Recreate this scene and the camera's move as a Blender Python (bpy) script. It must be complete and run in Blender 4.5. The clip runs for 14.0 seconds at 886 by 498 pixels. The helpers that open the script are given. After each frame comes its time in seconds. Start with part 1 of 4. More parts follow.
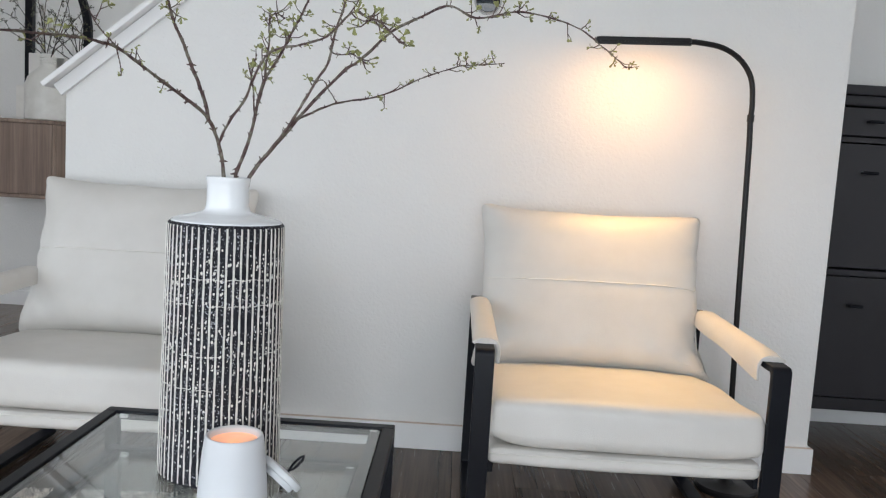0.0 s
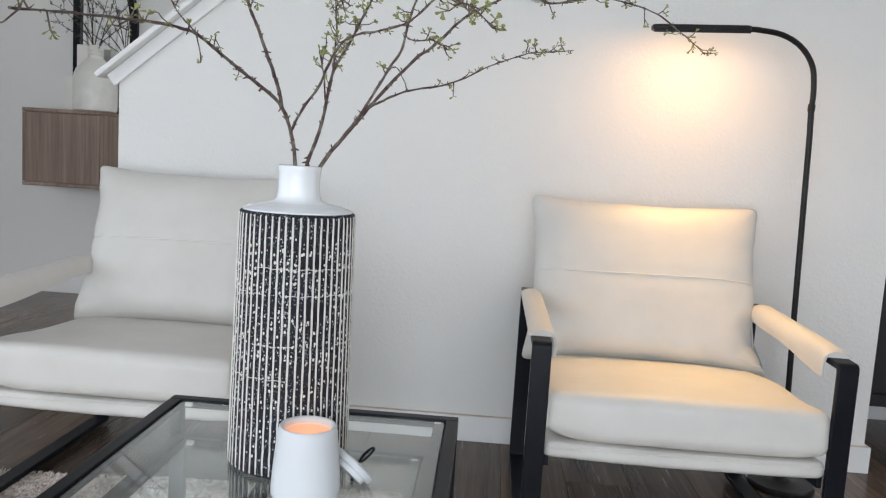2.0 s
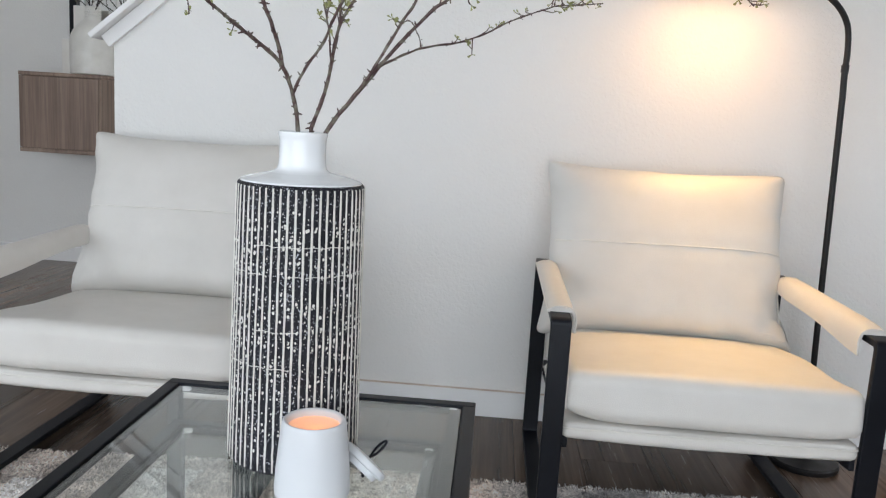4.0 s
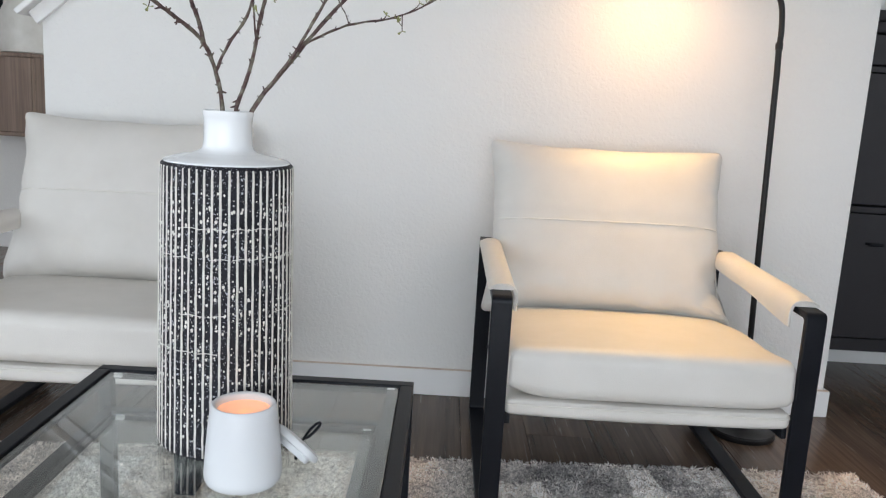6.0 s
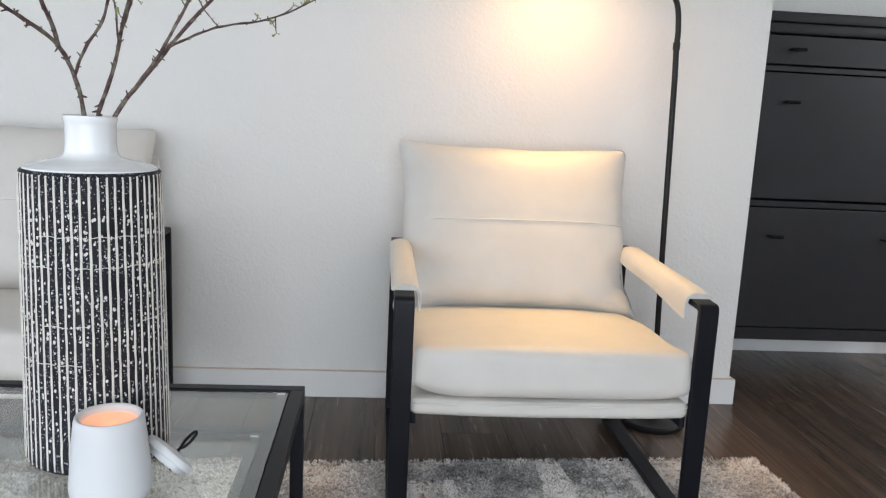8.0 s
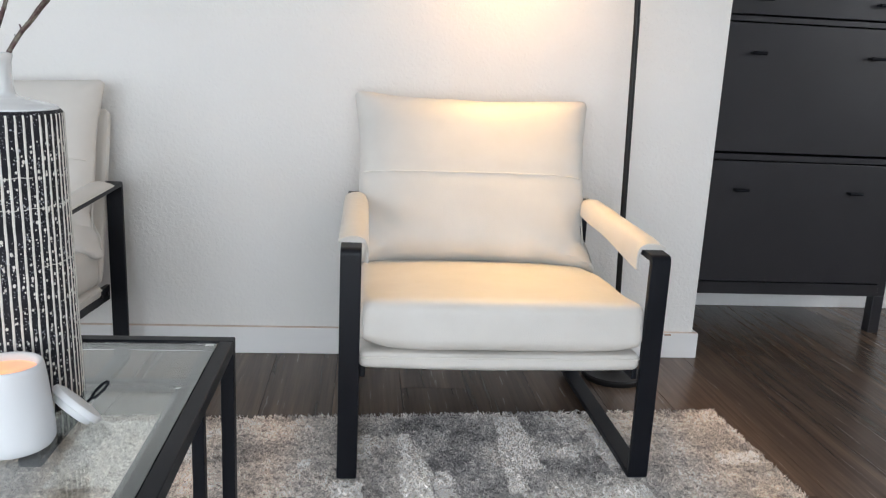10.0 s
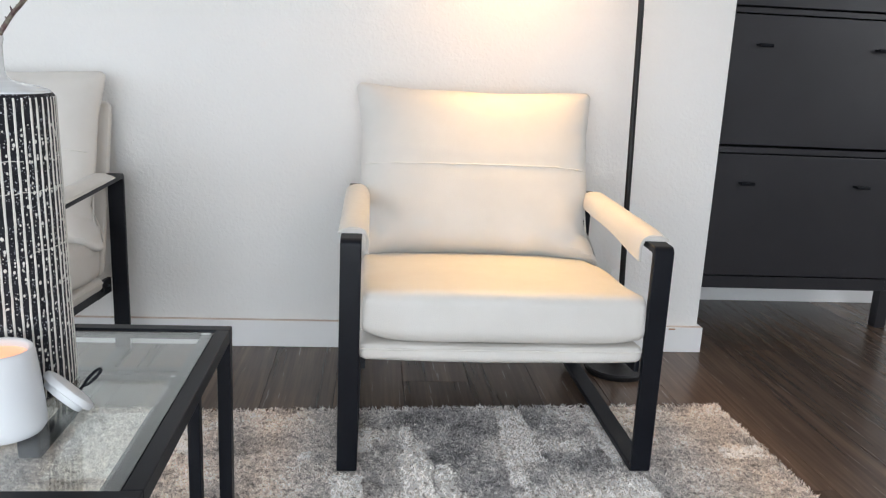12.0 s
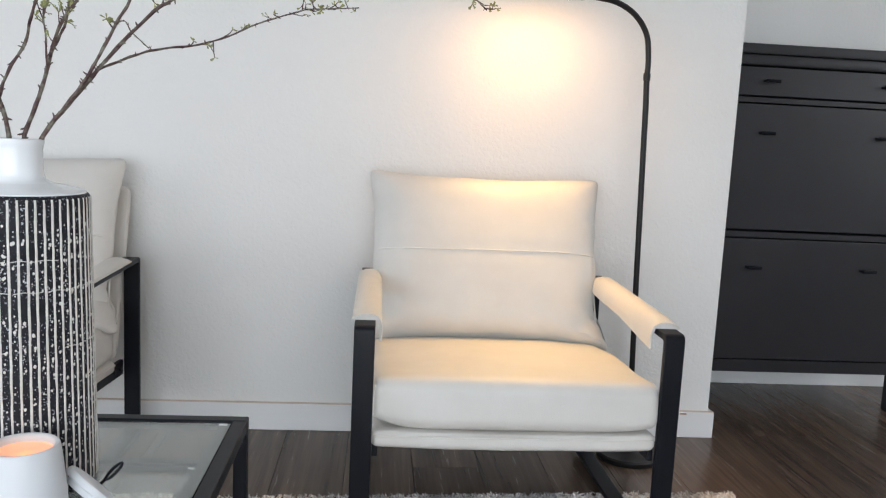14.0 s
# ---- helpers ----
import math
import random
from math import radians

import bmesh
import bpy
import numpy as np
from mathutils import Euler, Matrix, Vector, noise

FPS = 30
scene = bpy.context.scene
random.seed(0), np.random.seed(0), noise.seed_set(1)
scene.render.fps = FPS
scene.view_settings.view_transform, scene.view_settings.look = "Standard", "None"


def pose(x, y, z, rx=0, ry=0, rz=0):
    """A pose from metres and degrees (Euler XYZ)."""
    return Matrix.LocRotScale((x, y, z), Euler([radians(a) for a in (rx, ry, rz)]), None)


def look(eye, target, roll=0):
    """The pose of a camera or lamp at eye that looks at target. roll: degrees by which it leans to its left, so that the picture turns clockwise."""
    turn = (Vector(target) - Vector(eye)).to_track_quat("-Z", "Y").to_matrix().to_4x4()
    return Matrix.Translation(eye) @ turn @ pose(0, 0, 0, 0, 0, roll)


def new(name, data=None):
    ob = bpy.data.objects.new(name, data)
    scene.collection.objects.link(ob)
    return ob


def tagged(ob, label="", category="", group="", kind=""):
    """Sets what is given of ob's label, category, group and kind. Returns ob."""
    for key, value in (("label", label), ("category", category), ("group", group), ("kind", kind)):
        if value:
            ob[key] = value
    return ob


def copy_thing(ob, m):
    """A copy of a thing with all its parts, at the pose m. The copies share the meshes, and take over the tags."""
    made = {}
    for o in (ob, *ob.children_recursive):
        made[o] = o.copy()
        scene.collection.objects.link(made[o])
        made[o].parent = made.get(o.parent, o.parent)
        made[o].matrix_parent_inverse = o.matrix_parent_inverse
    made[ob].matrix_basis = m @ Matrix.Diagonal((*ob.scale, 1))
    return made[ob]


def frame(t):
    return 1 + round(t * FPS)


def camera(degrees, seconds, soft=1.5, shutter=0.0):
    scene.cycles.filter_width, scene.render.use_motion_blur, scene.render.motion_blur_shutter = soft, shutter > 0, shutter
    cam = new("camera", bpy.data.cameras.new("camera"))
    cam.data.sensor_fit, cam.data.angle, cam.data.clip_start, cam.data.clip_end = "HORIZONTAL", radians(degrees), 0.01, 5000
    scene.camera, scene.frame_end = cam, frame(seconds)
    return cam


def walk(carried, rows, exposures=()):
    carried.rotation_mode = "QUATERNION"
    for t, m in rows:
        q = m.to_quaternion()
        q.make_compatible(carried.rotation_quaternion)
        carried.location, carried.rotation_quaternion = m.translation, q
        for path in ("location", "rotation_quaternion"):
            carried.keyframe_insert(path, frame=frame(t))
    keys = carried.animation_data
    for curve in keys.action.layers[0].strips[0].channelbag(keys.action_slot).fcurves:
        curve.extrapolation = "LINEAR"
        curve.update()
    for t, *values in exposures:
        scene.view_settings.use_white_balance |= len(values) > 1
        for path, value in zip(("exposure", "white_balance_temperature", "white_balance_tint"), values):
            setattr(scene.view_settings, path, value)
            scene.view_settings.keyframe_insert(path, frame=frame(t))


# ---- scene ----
cam = camera(58.5, 14.0, soft=1.2)
PATH = [
    (0, (0.102, 0.506, 0.938), (0.075, 2.495, 0.734), 3.5),
    (0.5, (0.083, 0.505, 0.938), (0.035, 2.494, 0.73), 3.6),
    (1, (0.068, 0.507, 0.935), (-0.004, 2.494, 0.72), 3.7),
    (1.5, (0.055, 0.509, 0.934), (-0.037, 2.494, 0.712), 3.7),
    (2, (0.046, 0.522, 0.931), (-0.06, 2.506, 0.701), 3.6),
    (2.5, (0.044, 0.543, 0.938), (-0.074, 2.524, 0.696), 3.6),
    (2.7, (0.045, 0.556, 0.939), (-0.079, 2.535, 0.689), 3.6),
    (4.8, (0.013, 0.637, 0.926), (-0.075, 2.604, 0.578), 3.4),
    (5, (0.02, 0.636, 0.926), (-0.054, 2.603, 0.574), 3.4),
    (5.5, (0.037, 0.636, 0.929), (0.0, 2.602, 0.568), 3.3),
    (6, (0.051, 0.63, 0.931), (0.057, 2.596, 0.569), 3.3),
    (6.5, (0.066, 0.624, 0.932), (0.114, 2.592, 0.575), 3.2),
    (7, (0.086, 0.623, 0.935), (0.174, 2.589, 0.581), 3.1),
    (7.5, (0.105, 0.627, 0.935), (0.233, 2.591, 0.583), 3.0),
    (8, (0.128, 0.626, 0.938), (0.291, 2.588, 0.583), 2.8),
    (8.5, (0.154, 0.63, 0.938), (0.35, 2.587, 0.574), 2.7),
    (8.7, (0.164, 0.631, 0.938), (0.37, 2.585, 0.567), 2.7),
    (10.8, (0.224, 0.652, 0.903), (0.416, 2.58, 0.407), 2.7),
    (11, (0.224, 0.652, 0.904), (0.415, 2.578, 0.402), 2.7),
    (11.5, (0.225, 0.656, 0.9), (0.413, 2.584, 0.406), 2.8),
    (12, (0.227, 0.655, 0.899), (0.41, 2.594, 0.443), 2.7),
    (12.5, (0.225, 0.652, 0.905), (0.403, 2.602, 0.497), 2.7),
    (13, (0.221, 0.65, 0.915), (0.394, 2.61, 0.562), 2.7),
    (13.5, (0.215, 0.645, 0.919), (0.385, 2.614, 0.615), 2.8),
    (14, (0.207, 0.637, 0.928), (0.372, 2.612, 0.658), 2.8),
]
walk(cam, [(t, look(eye, target, roll)) for t, eye, target, roll in PATH], [(0.0, -0.12), (5.0, -0.06), (8.5, -0.04), (11.0, 0.16), (12.0, 0.18), (14.0, 0.0)])

# ---- world and light ----
world = bpy.data.worlds.new("world")
scene.world = world
world.use_nodes = True
wn = world.node_tree
sky = wn.nodes.new("ShaderNodeTexSky")
sky.sky_type = "NISHITA"
sky.sun_disc = False
sky.sun_elevation = radians(48)
sky.sun_rotation = radians(150)
wn.links.new(sky.outputs[0], wn.nodes["Background"].inputs[0])
wn.nodes["Background"].inputs[1].default_value = 0.12


def area_lamp(name, m, sx, sy, watts, colour):
    data = bpy.data.lights.new(name, "AREA")
    data.shape, data.size, data.size_y, data.energy, data.color = "RECTANGLE", sx, sy, watts, colour
    ob = new(name, data)
    ob.matrix_world = m
    return ob


# daylight through the glass doors behind the walker; the doors beside, the high stairwell window and the window across
# from the hall are unseen additions
area_lamp("unseen_window_daylight", pose(-0.40, -1.46, 1.00, 66, 0, 0), 3.4, 1.8, 98, (0.82, 0.893, 0.97))
area_lamp("unseen_window_daylight", pose(-3.16, 0.7, 1.30, 58, 0, -90), 2.6, 2.0, 35, (0.82, 0.893, 0.97))
area_lamp("unseen_window_daylight", pose(1.14, 4.4, 2.12, 98, 0, 90), 0.9, 0.6, 17, (0.92, 0.95, 0.97))
area_lamp("unseen_window_daylight", pose(3.28, 1.9, 1.45, 50, 0, 90), 1.3, 1.1, 11, (0.88, 0.90, 0.94))
# the glowing strip under the floor lamp's head
area_lamp("lamp_strip", pose(0.612, 2.856, 1.3260, 18, 0, 0), 0.22, 0.022, 1.8, (1.0, 0.55, 0.23))
# second lamp added at the strip to throw warm light down over the chair
beam = area_lamp("added_seat_beam", pose(0.612, 2.850, 1.3250, -25, 0, 0), 0.22, 0.018, 2.2, (1.0, 0.57, 0.16))
beam.data.spread = math.radians(80)
scene.view_settings.exposure = 0.0


# ---- materials ----
def material(name, colour, rough=0.5, metal=0.0, spec=0.5):
    m = bpy.data.materials.new(name)
    m.use_nodes = True
    b = m.node_tree.nodes["Principled BSDF"]
    b.inputs["Base Color"].default_value = (*colour, 1)
    b.inputs["Roughness"].default_value = rough
    b.inputs["Metallic"].default_value = metal
    b.inputs["Specular IOR Level"].default_value = spec
    return m


def nodes(m):
    t = m.node_tree
    return t, t.nodes["Principled BSDF"]


def coords(t, scale=(1, 1, 1), kind="Object"):
    c = t.nodes.new("ShaderNodeTexCoord")
    mp = t.nodes.new("ShaderNodeMapping")
    mp.inputs["Scale"].default_value = scale
    t.links.new(c.outputs[kind], mp.inputs[0])
    return mp.outputs[0]


def noise_tex(t, vec, scale, detail=4, rough=0.55, distortion=0.0):
    n = t.nodes.new("ShaderNodeTexNoise")
    n.inputs["Scale"].default_value = scale
    n.inputs["Detail"].default_value = detail
    n.inputs["Roughness"].default_value = rough
    n.inputs["Distortion"].default_value = distortion
    t.links.new(vec, n.inputs["Vector"])
    return n.outputs["Fac"]


def ramp(t, fac, stops):
    r = t.nodes.new("ShaderNodeValToRGB")
    e = r.color_ramp.elements
    while len(e) < len(stops):
        e.new(0.5)
    for i, (p, c) in enumerate(stops):
        e[i].position, e[i].color = p, (*c, 1)
    t.links.new(fac, r.inputs[0])
    return r.outputs[0]


def mix(t, fac, a, b, how="MIX"):
    n = t.nodes.new("ShaderNodeMix")
    n.data_type, n.blend_type = "RGBA", how
    for sock, v in ((n.inputs[0], fac), (n.inputs[6], a), (n.inputs[7], b)):
        if isinstance(v, (int, float)):
            sock.default_value = v
        elif isinstance(v, tuple):
            sock.default_value = (*v, 1)
        else:
            t.links.new(v, sock)
    return n.outputs[2]


def math_node(t, how, a, b=0.0):
    n = t.nodes.new("ShaderNodeMath")
    n.operation = how
    for sock, v in ((n.inputs[0], a), (n.inputs[1], b)):
        if isinstance(v, (int, float)):
            sock.default_value = v
        else:
            t.links.new(v, sock)
    return n.outputs[0]


def bump(t, b, height, strength, distance):
    n = t.nodes.new("ShaderNodeBump")
    n.inputs["Strength"].default_value = strength
    n.inputs["Distance"].default_value = distance
    t.links.new(height, n.inputs["Height"])
    t.links.new(n.outputs[0], b.inputs["Normal"])


def rough_range(t, b, fac, lo, hi):
    n = t.nodes.new("ShaderNodeMapRange")
    n.inputs["To Min"].default_value, n.inputs["To Max"].default_value = lo, hi
    t.links.new(fac, n.inputs["Value"])
    t.links.new(n.outputs[0], b.inputs["Roughness"])


def varied(name, c1, c2, rough, scale=6, bump_scale=60, bump_strength=0.1, bump_dist=0.001, metal=0.0, spec=0.5, spread=0.12):
    m = material(name, c1, rough, metal, spec)
    t, b = nodes(m)
    v = coords(t)
    big = noise_tex(t, v, scale, 5)
    fine = noise_tex(t, v, bump_scale, 3)
    col = ramp(t, big, [(0.3, c1), (0.7, c2)])
    t.links.new(col, b.inputs["Base Color"])
    rough_range(t, b, fine, max(0.02, rough - spread), min(1, rough + spread))
    bump(t, b, fine, bump_strength, bump_dist)
    return m


def wall_paint(name, c1, c2):
    # orange-peel plaster under matt paint
    m = material(name, c1, 0.72)
    t, b = nodes(m)
    v = coords(t)
    col = ramp(t, noise_tex(t, v, 1.3, 5), [(0.3, c1), (0.7, c2)])
    t.links.new(col, b.inputs["Base Color"])
    peel = noise_tex(t, v, 92, 2, 0.45, 0.5)
    drops = noise_tex(t, v, 34, 3, 0.5)
    both = math_node(t, "ADD", ramp(t, peel, [(0.42, (0, 0, 0)), (0.62, (1, 1, 1))]), math_node(t, "MULTIPLY", drops, 0.35))
    bump(t, b, both, 0.5, 0.0012)
    return m


M_WALL = wall_paint("wall_paint", (0.80, 0.785, 0.76), (0.83, 0.82, 0.80))
M_CEIL = wall_paint("ceiling_paint", (0.83, 0.83, 0.82), (0.85, 0.85, 0.84))
M_TRIM = varied("trim_paint", (0.82, 0.81, 0.80), (0.86, 0.85, 0.84), 0.38, 3, 40, 0.06, 0.001)
M_METAL = varied("black_powder_coat", (0.004, 0.005, 0.008), (0.007, 0.008, 0.012), 0.42, 9, 700, 0.12, 0.0004, 0.0, 0.20, 0.07)
M_BOLT = material("bolt_steel", (0.03, 0.03, 0.033), 0.3, 0.8)
M_LAMP = varied("lamp_black", (0.009, 0.008, 0.009), (0.015, 0.014, 0.014), 0.40, 12, 500, 0.08, 0.0003, 0.0, 0.3)


def leather(name, c1, c2):
    m = material(name, c1, 0.44)
    t, b = nodes(m)
    v = coords(t)
    col = ramp(t, noise_tex(t, v, 7, 5, 0.6), [(0.28, c1), (0.72, c2)])
    t.links.new(col, b.inputs["Base Color"])
    vor = t.nodes.new("ShaderNodeTexVoronoi")
    vor.inputs["Scale"].default_value = 520
    t.links.new(v, vor.inputs["Vector"])
    fold = noise_tex(t, v, 9, 4, 0.5, 0.6)
    h = math_node(t, "ADD", math_node(t, "MULTIPLY", vor.outputs["Distance"], 0.22), math_node(t, "MULTIPLY", fold, 1.0))
    bump(t, b, h, 0.35, 0.004)
    rough_range(t, b, noise_tex(t, v, 30, 3), 0.36, 0.54)
    return m


M_LEATHER = leather("cream_leather", (0.64, 0.612, 0.57), (0.70, 0.672, 0.633))
M_PIPING = leather("cream_piping", (0.68, 0.65, 0.60), (0.73, 0.70, 0.65))


def wood_grain(name, dark, mid, light, axis, rough, random_shade, scale=1.0, spec=0.4):
    m = material(name, mid, rough, 0, spec)
    t, b = nodes(m)
    c = t.nodes.new("ShaderNodeTexCoord")
    info = t.nodes.new("ShaderNodeObjectInfo")
    shift = t.nodes.new("ShaderNodeVectorMath")
    shift.operation = "MULTIPLY_ADD"
    t.links.new(info.outputs["Random"], shift.inputs[0])
    shift.inputs[1].default_value = (37.0, 53.0, 19.0)
    t.links.new(c.outputs["Object"], shift.inputs[2])

    def stretched(sx, sy, sz):
        mp = t.nodes.new("ShaderNodeMapping")
        mp.inputs["Scale"].default_value = (sx, sy, sz)
        t.links.new(shift.outputs[0], mp.inputs[0])
        return mp.outputs[0]
    thin = 0.035
    s = [scale, scale, scale]
    s[axis] = thin * scale
    vec = stretched(*s)
    broad = noise_tex(t, vec, 11, 5, 0.6, 2.2)
    fine = noise_tex(t, vec, 130, 4, 0.6, 0.3)
    blot = noise_tex(t, stretched(1, 1, 1), 2.6, 4)
    col = ramp(t, broad, [(0.30, dark), (0.50, mid), (0.72, light)])
    col = mix(t, 0.40, col, ramp(t, fine, [(0.34, (0.45, 0.44, 0.43)), (0.62, (1.2, 1.2, 1.2))]), "MULTIPLY")
    col = mix(t, 0.6, col, ramp(t, blot, [(0.3, (0.72, 0.70, 0.70)), (0.7, (1.15, 1.15, 1.15))]), "MULTIPLY")
    k = t.nodes.new("ShaderNodeMapRange")
    k.inputs["To Min"].default_value, k.inputs["To Max"].default_value = 1 - random_shade, 1 + random_shade
    t.links.new(info.outputs["Random"], k.inputs["Value"])
    comb = t.nodes.new("ShaderNodeCombineColor")
    for i in range(3):
        t.links.new(k.outputs[0], comb.inputs[i])
    col = mix(t, 1.0, col, comb.outputs[0], "MULTIPLY")
    t.links.new(col, b.inputs["Base Color"])
    rough_range(t, b, fine, rough - 0.08, rough + 0.12)
    bump(t, b, math_node(t, "ADD", fine, broad), 0.22, 0.0008)
    return m


M_PLANK = wood_grain("dark_oak_plank", (0.064, 0.043, 0.032), (0.112, 0.077, 0.057), (0.168, 0.118, 0.088), 1, 0.22, 0.26, 0.8, 0.3)
M_GAP = material("plank_joint", (0.010, 0.008, 0.007), 0.8)
M_WALNUT = wood_grain("walnut_panel", (0.20, 0.135, 0.105), (0.30, 0.215, 0.17), (0.38, 0.285, 0.225), 2, 0.45, 0.05, 0.6)


def bark():
    m = varied("branch_bark", (0.05, 0.03, 0.03), (0.2, 0.16, 0.14), 0.7, 55, 260, 0.7, 0.0012)
    t, b = nodes(m)
    v = coords(t)
    col = ramp(t, noise_tex(t, v, 75, 5, 0.7), [(0.34, (0.030, 0.014, 0.016)), (0.47, (0.095, 0.050, 0.048)), (0.58, (0.15, 0.135, 0.10)), (0.70, (0.30, 0.26, 0.23))])
    t.links.new(col, b.inputs["Base Color"])
    return m


M_BARK = bark()
M_TWIG = varied("dark_twig", (0.020, 0.014, 0.012), (0.045, 0.034, 0.026), 0.75, 40, 260, 0.5, 0.001)


def leaf_material(name, c1, c2):
    m = material(name, c1, 0.55)
    t, b = nodes(m)
    g = t.nodes.new("ShaderNodeNewGeometry")
    col = ramp(t, g.outputs["Random Per Island"], [(0.0, c1), (1.0, c2)])
    col = mix(t, 0.35, col, ramp(t, noise_tex(t, coords(t), 220, 2), [(0.3, (0.6, 0.62, 0.5)), (0.7, (1.2, 1.2, 1.1))]), "MULTIPLY")
    t.links.new(col, b.inputs["Base Color"])
    b.inputs["Subsurface Weight"].default_value = 0.0
    b.inputs["Transmission Weight"].default_value = 0.0
    return m


M_LEAF = leaf_material("bud_leaf", (0.15, 0.15, 0.05), (0.38, 0.39, 0.16))
M_LEAF_DARK = leaf_material("dull_leaf", (0.05, 0.055, 0.03), (0.11, 0.115, 0.06))

M_GLAZE = varied("white_glaze", (0.79, 0.80, 0.81), (0.82, 0.83, 0.84), 0.14, 5, 30, 0.05, 0.001, spread=0.05)


def speckled_clay():
    m = varied("black_textured_clay", (0.007, 0.007, 0.010), (0.020, 0.019, 0.025), 0.58, 60, 380, 0.5, 0.0012, 0.0, 0.22)
    t, b = nodes(m)
    base = b.inputs["Base Color"].links[0].from_socket
    v = coords(t)
    spots = ramp(t, noise_tex(t, v, 420, 2, 0.5), [(0.61, (0, 0, 0)), (0.67, (1, 1, 1))])
    some = ramp(t, noise_tex(t, v, 34, 3, 0.6), [(0.38, (0, 0, 0)), (0.54, (1, 1, 1))])
    fac = math_node(t, "MULTIPLY", spots, some)
    t.links.new(mix(t, fac, base, (0.52, 0.52, 0.56)), b.inputs["Base Color"])
    return m


M_BLACKCLAY = speckled_clay()
M_SLIP = varied("raised_white_slip", (0.60, 0.57, 0.52), (0.76, 0.73, 0.68), 0.42, 90, 300, 0.3, 0.0008)
M_CERAMIC = varied("matt_white_ceramic", (0.64, 0.65, 0.67), (0.68, 0.69, 0.70), 0.45, 5, 160, 0.06, 0.0006)
M_STONEWARE = varied("cream_stoneware", (0.70, 0.68, 0.63), (0.80, 0.78, 0.74), 0.38, 16, 120, 0.15, 0.0012)
M_PLASTER = varied("white_plaster", (0.80, 0.77, 0.72), (0.86, 0.83, 0.79), 0.7, 12, 160, 0.25, 0.0012)
M_CABINET = varied("black_stained_wood", (0.019, 0.0185, 0.0215), (0.026, 0.025, 0.029), 0.36, 3, 14, 0.05, 0.001, 0, 0.5, 0.05)
M_DOOR = varied("door_paint", (0.78, 0.77, 0.75), (0.82, 0.81, 0.79), 0.42, 3, 50, 0.05, 0.001)


def wax_material():
    m = material("peach_wax", (0.90, 0.52, 0.34), 0.45)
    t, b = nodes(m)
    b.inputs["Subsurface Weight"].default_value = 0.4
    b.inputs["Subsurface Radius"].default_value = (0.02, 0.008, 0.004)
    # the lit wax glows through
    b.inputs["Emission Color"].default_value = (1.0, 0.45, 0.26, 1)
    b.inputs["Emission Strength"].default_value = 0.55
    return m


M_WAX = wax_material()


def emitter(name, colour, strength):
    m = material(name, colour, 0.5)
    t, b = nodes(m)
    b.inputs["Emission Color"].default_value = (*colour, 1)
    b.inputs["Emission Strength"].default_value = strength
    return m


M_STRIP = emitter("lamp_diffuser", (1.0, 0.80, 0.52), 5)


def glass_material(name, tint, rough=0.0):
    m = material(name, tint, rough)
    t, b = nodes(m)
    b.inputs["Transmission Weight"].default_value = 1.0
    b.inputs["IOR"].default_value = 1.58
    return m


M_GLASS = glass_material("table_glass", (0.945, 0.975, 0.96))
M_PANE = glass_material("window_glass", (0.98, 0.99, 0.99))
M_MIRROR = material("mirror_silver", (0.88, 0.89, 0.89), 0.02, 1.0)
M_CHROME = material("polished_steel", (0.62, 0.62, 0.62), 0.16, 1.0)
M_LENS = material("black_glass", (0.010, 0.010, 0.012), 0.06, 0.0, 0.6)


# worn pale patches of the rug: middle x, y and half sizes
RUG_PATCHES = [(0.219, 2.451, 0.015, 0.06), (0.316, 2.433, 0.013, 0.084), (0.325, 2.245, 0.036, 0.14), (0.388, 2.247, 0.021, 0.08), (0.596, 2.545, 0.034, 0.06), (0.588, 2.405, 0.042, 0.08), (0.554, 2.277, 0.022, 0.055),
               (0.820, 2.546, 0.020, 0.035), (0.812, 2.408, 0.024, 0.09), (0.727, 2.168, 0.022, 0.03), (0.808, 2.164, 0.040, 0.075), (0.173, 2.199, 0.032, 0.08), (1.128, 2.352, 0.055, 0.028), (0.078, 2.372, 0.014, 0.02),
               (-0.36, 2.44, 0.10, 0.16), (-0.24, 2.50, 0.06, 0.10), (-0.28, 2.30, 0.05, 0.08), (-0.74, 2.42, 0.07, 0.14), (-0.25, 1.95, 0.05, 0.18), (-1.05, 2.35, 0.05, 0.12)]


